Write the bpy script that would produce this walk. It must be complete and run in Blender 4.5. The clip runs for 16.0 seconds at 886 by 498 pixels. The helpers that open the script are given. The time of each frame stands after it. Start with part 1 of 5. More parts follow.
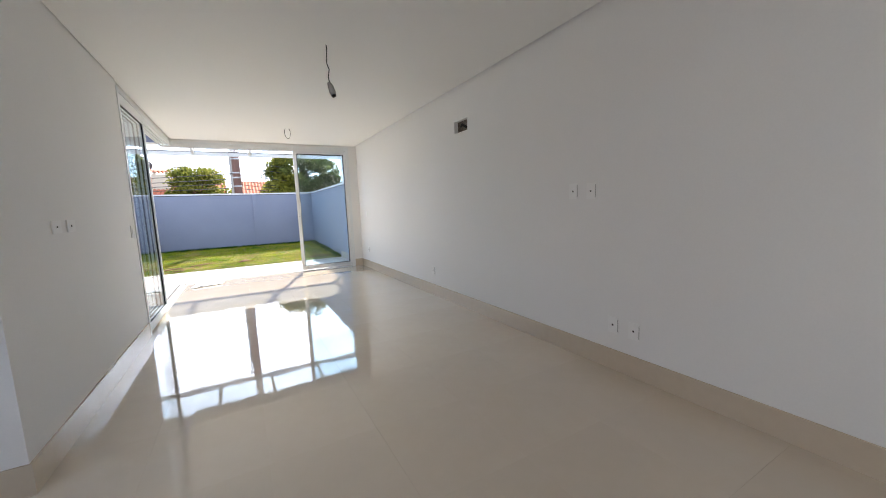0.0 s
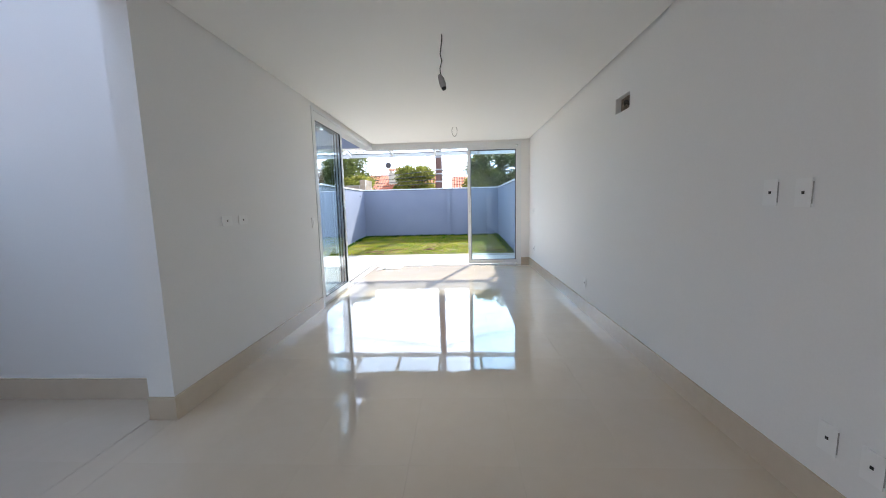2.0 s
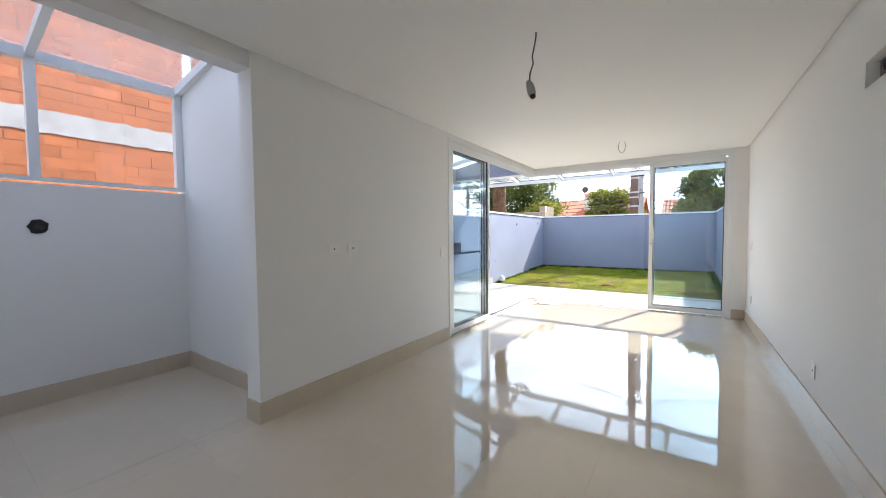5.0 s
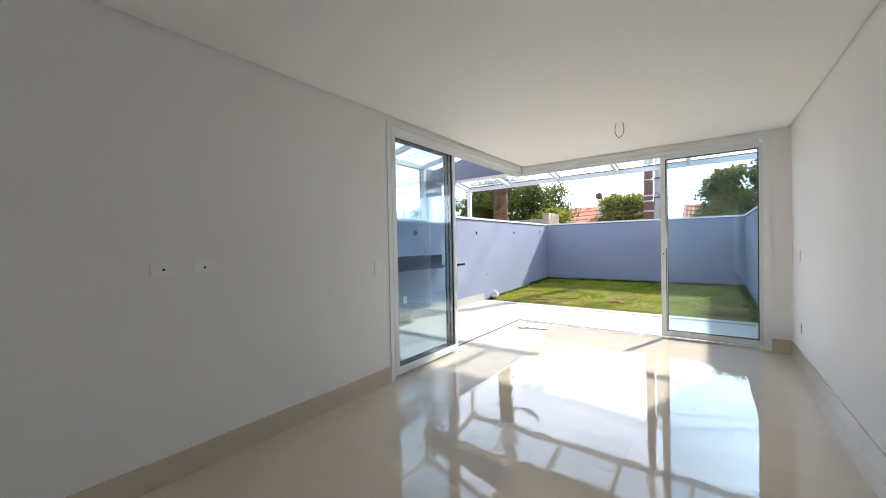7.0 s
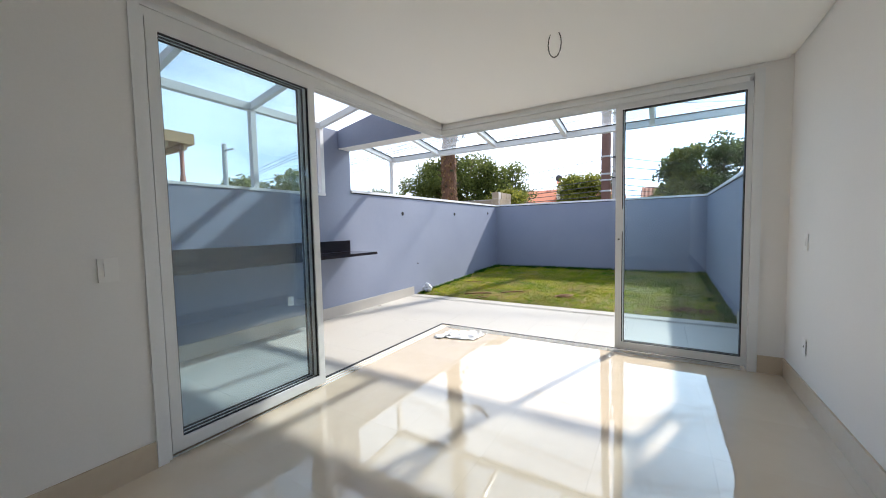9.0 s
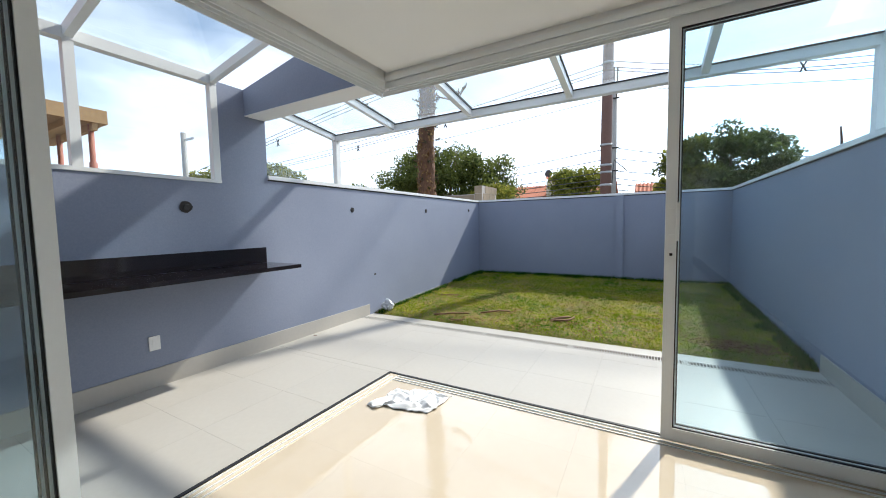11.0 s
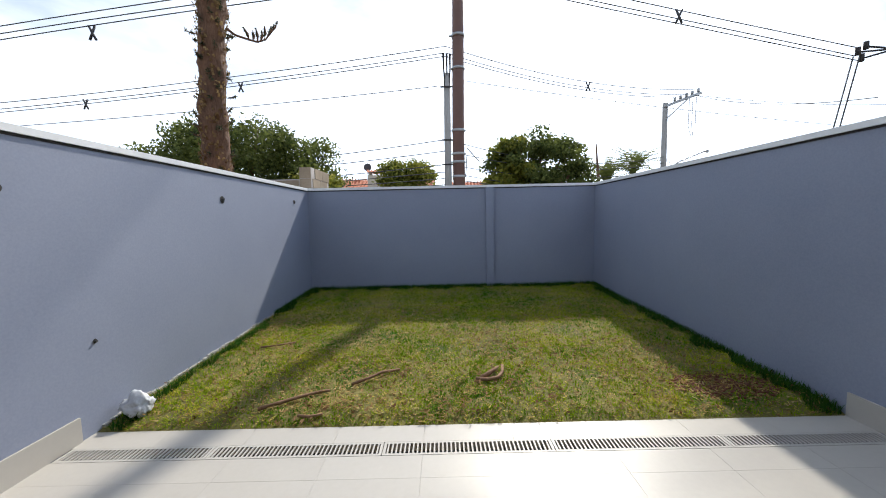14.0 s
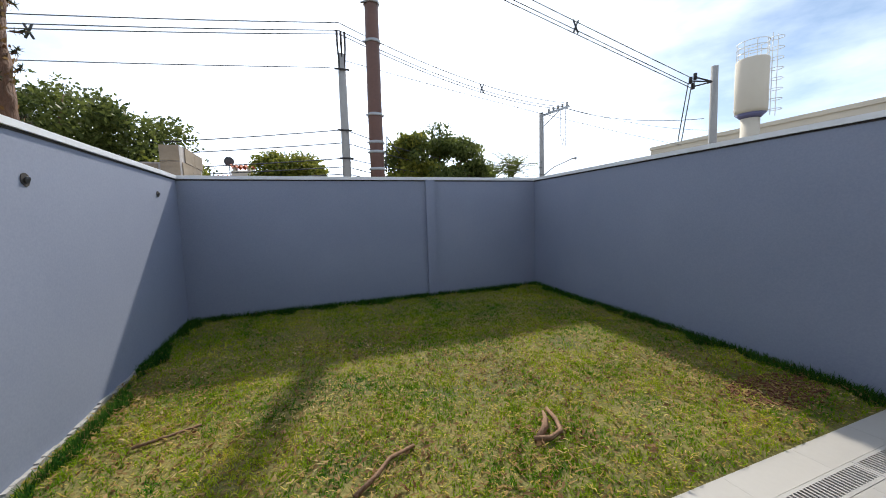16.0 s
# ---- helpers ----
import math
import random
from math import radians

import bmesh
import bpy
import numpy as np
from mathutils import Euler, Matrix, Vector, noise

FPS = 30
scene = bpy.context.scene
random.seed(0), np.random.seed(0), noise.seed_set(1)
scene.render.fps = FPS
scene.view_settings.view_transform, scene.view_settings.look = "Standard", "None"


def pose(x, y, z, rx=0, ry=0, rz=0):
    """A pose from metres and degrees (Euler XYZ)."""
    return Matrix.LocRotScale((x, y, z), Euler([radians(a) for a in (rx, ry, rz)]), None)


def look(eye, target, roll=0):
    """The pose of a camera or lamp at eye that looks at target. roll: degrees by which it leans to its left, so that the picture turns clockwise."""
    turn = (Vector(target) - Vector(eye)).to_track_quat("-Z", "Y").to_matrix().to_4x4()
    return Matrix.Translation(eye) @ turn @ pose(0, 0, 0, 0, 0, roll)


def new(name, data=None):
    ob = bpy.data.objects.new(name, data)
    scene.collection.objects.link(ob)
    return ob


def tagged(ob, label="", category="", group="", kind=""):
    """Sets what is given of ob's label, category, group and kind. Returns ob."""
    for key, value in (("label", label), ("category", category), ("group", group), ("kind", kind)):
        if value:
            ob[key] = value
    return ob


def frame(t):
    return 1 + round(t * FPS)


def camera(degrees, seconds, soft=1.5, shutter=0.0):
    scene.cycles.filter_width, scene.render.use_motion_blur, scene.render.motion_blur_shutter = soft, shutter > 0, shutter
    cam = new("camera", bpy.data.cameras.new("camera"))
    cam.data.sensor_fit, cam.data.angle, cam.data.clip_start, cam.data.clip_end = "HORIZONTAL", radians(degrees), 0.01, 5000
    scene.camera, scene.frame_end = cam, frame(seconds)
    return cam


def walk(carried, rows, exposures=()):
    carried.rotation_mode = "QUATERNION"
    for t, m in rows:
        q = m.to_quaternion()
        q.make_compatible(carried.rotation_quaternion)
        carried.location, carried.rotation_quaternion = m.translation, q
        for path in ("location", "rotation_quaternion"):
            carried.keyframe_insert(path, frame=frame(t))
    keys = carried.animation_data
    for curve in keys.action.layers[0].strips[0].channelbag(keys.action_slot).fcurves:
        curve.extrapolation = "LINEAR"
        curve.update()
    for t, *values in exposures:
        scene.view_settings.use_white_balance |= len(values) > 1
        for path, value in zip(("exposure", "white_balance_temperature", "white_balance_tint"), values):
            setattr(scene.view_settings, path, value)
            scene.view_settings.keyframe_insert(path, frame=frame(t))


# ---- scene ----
cam = camera(101.6, 16.0, 1.0)
PATH = [
    (0, (0.941, 0.604, 1.209), (1.9, 2.342, 0.97), -2.3),
    (0.5, (1.074, 0.711, 1.228), (1.877, 2.528, 0.992), -2.3),
    (1, (1.301, 0.739, 1.235), (1.855, 2.648, 1.01), -2.3),
    (1.5, (1.545, 0.768, 1.237), (1.825, 2.733, 0.997), -1.8),
    (2, (1.76, 0.831, 1.257), (1.664, 2.813, 1.013), -1.4),
    (2.5, (1.981, 0.83, 1.259), (1.54, 2.767, 1.023), -1.0),
    (3, (2.221, 0.837, 1.252), (1.481, 2.68, 1.017), -0.6),
    (3.5, (2.342, 0.957, 1.258), (1.411, 2.712, 1.031), -0.4),
    (4, (2.434, 1.101, 1.296), (1.41, 2.809, 1.113), -0.3),
    (6.5, (2.379, 2.396, 1.295), (1.211, 4.02, 1.283), -0.9),
    (7, (2.433, 2.774, 1.287), (1.248, 4.385, 1.259), -1.1),
    (7.5, (2.396, 3.173, 1.274), (1.224, 4.794, 1.249), -1.1),
    (8, (2.414, 3.603, 1.282), (1.248, 5.227, 1.225), -1.1),
    (8.5, (2.386, 4.012, 1.267), (1.288, 5.681, 1.181), -1.2),
    (9, (2.317, 4.402, 1.252), (1.281, 6.109, 1.133), -1.2),
    (11.5, (1.689, 6.253, 1.307), (0.745, 8.011, 1.162), -1.0),
    (12, (1.523, 6.61, 1.314), (0.665, 8.41, 1.158), -0.8),
    (12.5, (1.312, 6.909, 1.314), (0.576, 8.762, 1.16), -0.7),
    (13, (1.052, 7.172, 1.297), (0.576, 9.108, 1.138), -0.8),
    (13.5, (0.817, 7.495, 1.284), (0.6, 9.477, 1.122), -1.0),
    (14, (0.553, 7.778, 1.318), (0.559, 9.771, 1.144), -1.2),
    (14.5, (0.335, 8.078, 1.296), (0.57, 10.056, 1.124), -1.4),
    (15, (0.159, 8.392, 1.296), (0.557, 10.344, 1.118), -1.5),
    (15.5, (-0.062, 8.655, 1.285), (0.485, 10.57, 1.109), -1.7),
    (16, (-0.272, 8.91, 1.274), (0.413, 10.78, 1.098), -1.9),
]
walk(cam, [(t, look(eye, target, roll)) for t, eye, target, roll in PATH],
     [(0, 1.45, 6300, 11), (2, 1.41, 5900, 9), (4, 1.48, 6250, 10), (6.5, 1.24, 6200, 10), (8, 0.95, 6150, 10), (9, 0.66, 6150, 9), (11.5, 0.28, 6150, 5), (13, 0.08, 6300, 8), (16, 0.06, 6300, 8)])

# ---- world, sun, large lights ----
SUN_AZ, SUN_EL = 19.0, 40.5            # degrees from +y towards +x, and above the horizon
world = bpy.data.worlds.new("sky")
scene.world = world
world.use_nodes = True
wn, wl = world.node_tree.nodes, world.node_tree.links
sky = wn.new("ShaderNodeTexSky")
sky.sky_type, sky.sun_disc = "NISHITA", False
sky.sun_elevation, sky.sun_rotation = radians(SUN_EL), radians(SUN_AZ)
wco = wn.new("ShaderNodeTexCoord")
wmap = wn.new("ShaderNodeMapping")
wmap.inputs["Scale"].default_value = (1.0, 1.0, 2.6)
wnoise = wn.new("ShaderNodeTexNoise")
wnoise.inputs["Scale"].default_value, wnoise.inputs["Detail"].default_value, wnoise.inputs["Roughness"].default_value = 1.7, 7, 0.55
wramp = wn.new("ShaderNodeValToRGB")
wramp.color_ramp.elements[0].position, wramp.color_ramp.elements[1].position = 0.33, 0.56
wmix = wn.new("ShaderNodeMix")
wmix.data_type = "RGBA"
wbw, wgain = wn.new("ShaderNodeRGBToBW"), wn.new("ShaderNodeMath")
wgain.operation = "MULTIPLY_ADD"
wgain.inputs[1].default_value, wgain.inputs[2].default_value = 1.25, 4.2
wl.new(sky.outputs["Color"], wbw.inputs["Color"])
wl.new(wbw.outputs["Val"], wgain.inputs[0])
wtint = wn.new("ShaderNodeVectorMath")
wtint.operation = "MULTIPLY"
wtint.inputs[1].default_value = (0.91, 0.985, 1.13)
wl.new(wgain.outputs["Value"], wtint.inputs[0])
wl.new(wtint.outputs["Vector"], wmix.inputs[7])
wl.new(wco.outputs["Generated"], wmap.inputs["Vector"])
wl.new(wmap.outputs["Vector"], wnoise.inputs["Vector"])
wl.new(wnoise.outputs["Fac"], wramp.inputs["Fac"])
wl.new(wramp.outputs["Color"], wmix.inputs[0])
wl.new(sky.outputs["Color"], wmix.inputs[6])
wl.new(wmix.outputs[2], wn["Background"].inputs["Color"])
wn["Background"].inputs["Strength"].default_value = 0.14

sun_data = bpy.data.lights.new("sun", "SUN")
sun_data.energy, sun_data.angle, sun_data.color = 4.6, radians(1.6), (1.0, 0.91, 0.785)
sun = new("sun", sun_data)
sun_dir = Vector((math.sin(radians(SUN_AZ)) * math.cos(radians(SUN_EL)), math.cos(radians(SUN_AZ)) * math.cos(radians(SUN_EL)), math.sin(radians(SUN_EL))))
sun.matrix_world = look(sun_dir * 60, (0, 0, 0))

# added fill lamp, out of view in an invented side-wall opening, to brighten the room
fill_data = bpy.data.lights.new("unseen_fill_light", "AREA")
fill_data.shape, fill_data.size, fill_data.size_y, fill_data.energy, fill_data.color = "RECTANGLE", 1.2, 1.0, 14, (0.95, 0.97, 1.0)
fill_light = new("unseen_fill_light", fill_data)
fill_light.matrix_world = look((-0.16, -2.6, 1.5), (3.0, -2.6, 1.4))


# ---- materials ----
def surface(name, a, b, rough=0.6, big=1.5, fine=40.0, bump=0.1, metal=0.0, spread=0.5, spec=0.5, coat=0.0, dist=0.004, detail=6, rand=0.0, stretch=None):
    """A principled surface between two colours, mottled at two scales, with a fine relief."""
    m = bpy.data.materials.new(name)
    m.use_nodes = True
    n, l = m.node_tree.nodes, m.node_tree.links
    p = n["Principled BSDF"]
    co = n.new("ShaderNodeTexCoord")
    src = co.outputs["Object"]
    if stretch:
        mp = n.new("ShaderNodeMapping")
        mp.inputs["Scale"].default_value = stretch
        l.new(src, mp.inputs["Vector"])
        src = mp.outputs["Vector"]
    n1, n2 = n.new("ShaderNodeTexNoise"), n.new("ShaderNodeTexNoise")
    for node, scale, det in ((n1, big, detail), (n2, fine, 4)):
        node.inputs["Scale"].default_value, node.inputs["Detail"].default_value = scale, det
        l.new(src, node.inputs["Vector"])
    mix = n.new("ShaderNodeMix")
    mix.data_type = "FLOAT"
    mix.inputs[0].default_value = 0.4
    l.new(n1.outputs["Fac"], mix.inputs[2])
    l.new(n2.outputs["Fac"], mix.inputs[3])
    ramp = n.new("ShaderNodeValToRGB")
    ramp.color_ramp.elements[0].position, ramp.color_ramp.elements[1].position = 0.5 - spread / 2, 0.5 + spread / 2
    ramp.color_ramp.elements[0].color, ramp.color_ramp.elements[1].color = (*a, 1), (*b, 1)
    l.new(mix.outputs[0], ramp.inputs["Fac"])
    colour = ramp.outputs["Color"]
    if rand:
        info = n.new("ShaderNodeObjectInfo")
        hsv = n.new("ShaderNodeHueSaturation")
        mr = n.new("ShaderNodeMapRange")
        mr.inputs["To Min"].default_value, mr.inputs["To Max"].default_value = 1 - rand, 1 + rand
        l.new(info.outputs["Random"], mr.inputs["Value"])
        l.new(mr.outputs["Result"], hsv.inputs["Value"])
        l.new(colour, hsv.inputs["Color"])
        colour = hsv.outputs["Color"]
    l.new(colour, p.inputs["Base Color"])
    rr = n.new("ShaderNodeMapRange")
    rr.inputs["To Min"].default_value, rr.inputs["To Max"].default_value = rough * 0.85, min(1.0, rough * 1.15)
    l.new(n1.outputs["Fac"], rr.inputs["Value"])
    l.new(rr.outputs["Result"], p.inputs["Roughness"])
    p.inputs["Metallic"].default_value = metal
    p.inputs["Specular IOR Level"].default_value = spec
    p.inputs["Coat Weight"].default_value = coat
    p.inputs["Coat Roughness"].default_value = 0.03
    if bump:
        bn = n.new("ShaderNodeBump")
        bn.inputs["Strength"].default_value, bn.inputs["Distance"].default_value = bump, dist
        l.new(n2.outputs["Fac"], bn.inputs["Height"])
        l.new(bn.outputs["Normal"], p.inputs["Normal"])
    return m


def polished(name, a, b, rough, wave=0.045):
    """Polished porcelain: nearly plain body, mirror gloss, very slight waves in the reflection."""
    m = surface(name, a, b, rough=rough, big=1.1, fine=9.0, bump=0, spread=0.5, spec=0.8, coat=0.8, rand=0.008)
    n, l = m.node_tree.nodes, m.node_tree.links
    co = n.new("ShaderNodeTexCoord")
    w = n.new("ShaderNodeTexNoise")
    w.inputs["Scale"].default_value, w.inputs["Detail"].default_value, w.inputs["Roughness"].default_value = 4.0, 3, 0.55
    l.new(co.outputs["Object"], w.inputs["Vector"])
    bn = n.new("ShaderNodeBump")
    bn.inputs["Strength"].default_value, bn.inputs["Distance"].default_value = wave, 0.02
    l.new(w.outputs["Fac"], bn.inputs["Height"])
    l.new(bn.outputs["Normal"], n["Principled BSDF"].inputs["Normal"])
    return m


def glazing(name, tint, gloss=1.0, dust=0.0):
    """A pane: clear with a tint, a mirror gloss that grows at grazing angles, and a film of pale dust."""
    m = bpy.data.materials.new(name)
    m.use_nodes = True
    n, l = m.node_tree.nodes, m.node_tree.links
    n.remove(n["Principled BSDF"])
    t, g, mix = n.new("ShaderNodeBsdfTransparent"), n.new("ShaderNodeBsdfGlossy"), n.new("ShaderNodeMixShader")
    lw, pw, mr = n.new("ShaderNodeLayerWeight"), n.new("ShaderNodeMath"), n.new("ShaderNodeMapRange")
    t.inputs["Color"].default_value = (*tint, 1)
    g.inputs["Roughness"].default_value = 0.0
    g.inputs["Color"].default_value = (gloss, gloss, gloss, 1)
    pw.operation = "POWER"
    pw.inputs[1].default_value = 5.0
    mr.inputs["To Min"].default_value, mr.inputs["To Max"].default_value = 0.085, 1.0
    lw.inputs["Blend"].default_value = 0.5
    l.new(lw.outputs["Facing"], pw.inputs[0])
    l.new(pw.outputs["Value"], mr.inputs["Value"])
    l.new(mr.outputs["Result"], mix.inputs["Fac"])
    l.new(t.outputs["BSDF"], mix.inputs[1])
    l.new(g.outputs["BSDF"], mix.inputs[2])
    top = mix.outputs["Shader"]
    if dust:
        film, over, lit = n.new("ShaderNodeBsdfTranslucent"), n.new("ShaderNodeMixShader"), n.new("ShaderNodeBsdfDiffuse")
        both = n.new("ShaderNodeMixShader")
        film.inputs["Color"].default_value = lit.inputs["Color"].default_value = (0.80, 0.86, 0.92, 1)
        co, no, sp = n.new("ShaderNodeTexCoord"), n.new("ShaderNodeTexNoise"), n.new("ShaderNodeMapRange")
        no.inputs["Scale"].default_value, no.inputs["Detail"].default_value = 2.5, 6
        sp.inputs["To Min"].default_value, sp.inputs["To Max"].default_value = dust * 0.6, dust * 1.4
        l.new(co.outputs["Object"], no.inputs["Vector"])
        l.new(no.outputs["Fac"], sp.inputs["Value"])
        l.new(film.outputs["BSDF"], both.inputs[1])
        l.new(lit.outputs["BSDF"], both.inputs[2])
        l.new(sp.outputs["Result"], over.inputs["Fac"])
        l.new(top, over.inputs[1])
        l.new(both.outputs["Shader"], over.inputs[2])
        top = over.outputs["Shader"]
    l.new(top, n["Material Output"].inputs["Surface"])
    return m


def foliage(name, dark, light, extra=None, rough=0.55, patch=0.9, weight=0.5):
    """Leaves or blades: each island has its own shade, over patches."""
    m = bpy.data.materials.new(name)
    m.use_nodes = True
    n, l = m.node_tree.nodes, m.node_tree.links
    p = n["Principled BSDF"]
    geo, co, no = n.new("ShaderNodeNewGeometry"), n.new("ShaderNodeTexCoord"), n.new("ShaderNodeTexNoise")
    no.inputs["Scale"].default_value, no.inputs["Detail"].default_value, no.inputs["Roughness"].default_value = patch, 8, 0.68
    l.new(co.outputs["Object"], no.inputs["Vector"])
    mix = n.new("ShaderNodeMix")
    mix.data_type = "FLOAT"
    mix.inputs[0].default_value = weight
    l.new(geo.outputs["Random Per Island"], mix.inputs[2])
    st = n.new("ShaderNodeMapRange")
    st.inputs["From Min"].default_value, st.inputs["From Max"].default_value = 0.3, 0.7
    l.new(no.outputs["Fac"], st.inputs["Value"])
    l.new(st.outputs["Result"], mix.inputs[3])
    ramp = n.new("ShaderNodeValToRGB")
    e = ramp.color_ramp.elements
    e[0].position, e[0].color, e[1].position, e[1].color = 0.2, (*dark, 1), 0.7 if extra else 0.85, (*light, 1)
    if extra:
        e.new(0.92).color = (*extra, 1)
    l.new(mix.outputs[0], ramp.inputs["Fac"])
    l.new(ramp.outputs["Color"], p.inputs["Base Color"])
    p.inputs["Roughness"].default_value = rough
    p.inputs["Specular IOR Level"].default_value = 0.12
    tr, ms = n.new("ShaderNodeBsdfTranslucent"), n.new("ShaderNodeMixShader")
    ms.inputs["Fac"].default_value = 0.42
    l.new(ramp.outputs["Color"], tr.inputs["Color"])
    l.new(p.outputs["BSDF"], ms.inputs[1])
    l.new(tr.outputs["BSDF"], ms.inputs[2])
    l.new(ms.outputs["Shader"], n["Material Output"].inputs["Surface"])
    return m


M_WALL = surface("white_wall_paint", (0.83, 0.825, 0.812), (0.885, 0.878, 0.862), 0.75, 0.6, 120, 0.06, dist=0.001)
M_CEIL = surface("white_ceiling_paint", (0.865, 0.86, 0.845), (0.89, 0.885, 0.87), 0.55, 0.6, 90, 0.04, dist=0.001)
M_FLOOR = polished("polished_beige_porcelain", (0.60, 0.51, 0.395), (0.645, 0.555, 0.44), 0.010, 0.06)
M_PATIO = surface("matt_beige_porcelain", (0.435, 0.412, 0.378), (0.485, 0.46, 0.422), 0.38, 1.3, 30, 0.03, rand=0.015, dist=0.001)
M_SKIRT = surface("beige_porcelain_skirting", (0.58, 0.49, 0.375), (0.64, 0.55, 0.435), 0.25, 2.0, 20, 0.0)
M_GROUT = surface("grey_beige_grout", (0.50, 0.455, 0.39), (0.57, 0.52, 0.45), 0.9, 3, 60, 0.2)
M_ALU = surface("white_lacquered_aluminium", (0.78, 0.80, 0.81), (0.83, 0.85, 0.86), 0.32, 2, 60, 0.02, spec=0.5)
M_GASKET = surface("black_rubber", (0.012, 0.013, 0.018), (0.025, 0.026, 0.03), 0.6, 5, 80, 0.0)
M_GREY = surface("grey_blue_textured_paint", (0.205, 0.235, 0.325), (0.295, 0.325, 0.42), 0.85, 0.8, 80, 0.07, dist=0.002, detail=4)
M_CAP = surface("white_metal_capping", (0.74, 0.75, 0.76), (0.82, 0.83, 0.84), 0.4, 2, 50, 0.03)
M_GRANITE = surface("dark_brown_granite", (0.005, 0.004, 0.005), (0.022, 0.016, 0.018), 0.08, 9, 110, 0.0, spread=0.35, spec=0.6)
M_PLATE = surface("white_switch_plastic", (0.87, 0.868, 0.855), (0.90, 0.898, 0.885), 0.35, 8, 90, 0.0)
M_DARK = surface("dark_opening", (0.02, 0.018, 0.018), (0.05, 0.045, 0.045), 0.9, 9, 60, 0.2)
M_WIRE = surface("black_cable_sheath", (0.03, 0.03, 0.033), (0.07, 0.07, 0.075), 0.6, 9, 60, 0.0)
M_SOIL = surface("straw_and_soil", (0.05, 0.07, 0.012), (0.30, 0.235, 0.065), 0.95, 2.2, 45, 0.6, dist=0.02)
M_GROUND = surface("dusty_ground", (0.12, 0.11, 0.08), (0.20, 0.18, 0.14), 0.95, 0.3, 9, 0.4, dist=0.02)
M_REDSOIL = surface("red_soil", (0.10, 0.035, 0.018), (0.20, 0.075, 0.035), 0.95, 6, 60, 0.8, dist=0.02)
M_GRASS = foliage("lawn_grass", (0.02, 0.17, 0.004), (0.35, 0.43, 0.014), (0.68, 0.54, 0.08), 0.9, 1.7, 0.74)
M_TUFT = foliage("edge_tuft_grass", (0.012, 0.07, 0.008), (0.07, 0.16, 0.02), None, 0.9, 1.3)
M_STRAW = foliage("dry_straw", (0.36, 0.25, 0.05), (0.62, 0.49, 0.13), None, 0.9, 2)
M_LITTER = foliage("dry_leaf_chips", (0.11, 0.05, 0.02), (0.42, 0.28, 0.11), (0.66, 0.55, 0.28), 0.85, 2)
M_BARK = surface("brown_bark", (0.05, 0.023, 0.013), (0.22, 0.115, 0.064), 0.9, 3, 24, 0.9, dist=0.05, stretch=(1, 1, 0.35))
M_LEAF = foliage("tree_leaves", (0.04, 0.06, 0.018), (0.20, 0.23, 0.06), None, 0.5, 0.6)
M_LEAF2 = foliage("yellow_green_leaves", (0.06, 0.09, 0.018), (0.30, 0.30, 0.05), (0.50, 0.44, 0.09), 0.5, 0.8)
M_NEEDLE = foliage("conifer_needles", (0.03, 0.04, 0.02), (0.11, 0.12, 0.07), None, 0.6, 2)
M_RUST = surface("brown_painted_steel", (0.11, 0.055, 0.042), (0.17, 0.085, 0.062), 0.55, 2.5, 30, 0.15)
M_CONC = surface("grey_concrete", (0.30, 0.29, 0.28), (0.42, 0.41, 0.39), 0.9, 2, 35, 0.4)
M_STEEL = surface("galvanised_steel", (0.35, 0.36, 0.37), (0.5, 0.51, 0.52), 0.45, 5, 60, 0.05, metal=0.8)
M_BLOCK = surface("concrete_block", (0.25, 0.195, 0.135), (0.36, 0.29, 0.21), 0.95, 4, 50, 0.5, rand=0.08)
M_BRICK = surface("orange_hollow_brick", (0.42, 0.115, 0.038), (0.58, 0.20, 0.078), 0.9, 7, 60, 0.4, rand=0.15)
M_MORTAR = surface("lime_grey_mortar", (0.34, 0.30, 0.28), (0.60, 0.56, 0.53), 0.95, 5, 60, 0.5)
M_JOINT = surface("brick_joint_mortar", (0.40, 0.19, 0.10), (0.56, 0.36, 0.25), 0.95, 6, 60, 0.5)
M_ROOF = surface("red_clay_roof_tile", (0.36, 0.10, 0.05), (0.50, 0.17, 0.085), 0.85, 4, 40, 0.3)
M_CREAM = surface("cream_wall_paint", (0.58, 0.52, 0.42), (0.64, 0.58, 0.48), 0.8, 0.6, 40, 0.1)
M_WOOD = surface("formwork_timber", (0.42, 0.25, 0.11), (0.58, 0.38, 0.19), 0.8, 3, 40, 0.2, stretch=(1, 5, 5), rand=0.1)
M_PROP = surface("red_steel_prop", (0.30, 0.11, 0.08), (0.42, 0.16, 0.11), 0.6, 5, 60, 0.1)
M_BAG = surface("white_plastic_bag", (0.46, 0.48, 0.52), (0.66, 0.68, 0.72), 0.35, 12, 60, 0.4, dist=0.01)
M_CLOTH = surface("white_cotton_rag", (0.78, 0.79, 0.82), (0.86, 0.87, 0.89), 0.9, 6, 300, 0.2, dist=0.002)
M_GLASS3 = glazing("blue_green_stacked_glass", (0.845, 0.92, 0.95))
M_GLASS2 = glazing("blue_tinted_door_glass", (0.81, 0.915, 0.965))
M_SKYGLASS = glazing("pale_blue_roof_glass", (0.80, 0.87, 0.94))
M_ROOFGLASS = glazing("dusty_blue_pergola_glass", (0.80, 0.89, 0.95), dust=0.20)
M_MILKY = glazing("dusty_light_well_glass", (0.77, 0.83, 0.92), dust=0.24)
M_GLASS = glazing("faint_blue_glass", (0.92, 0.96, 0.975))


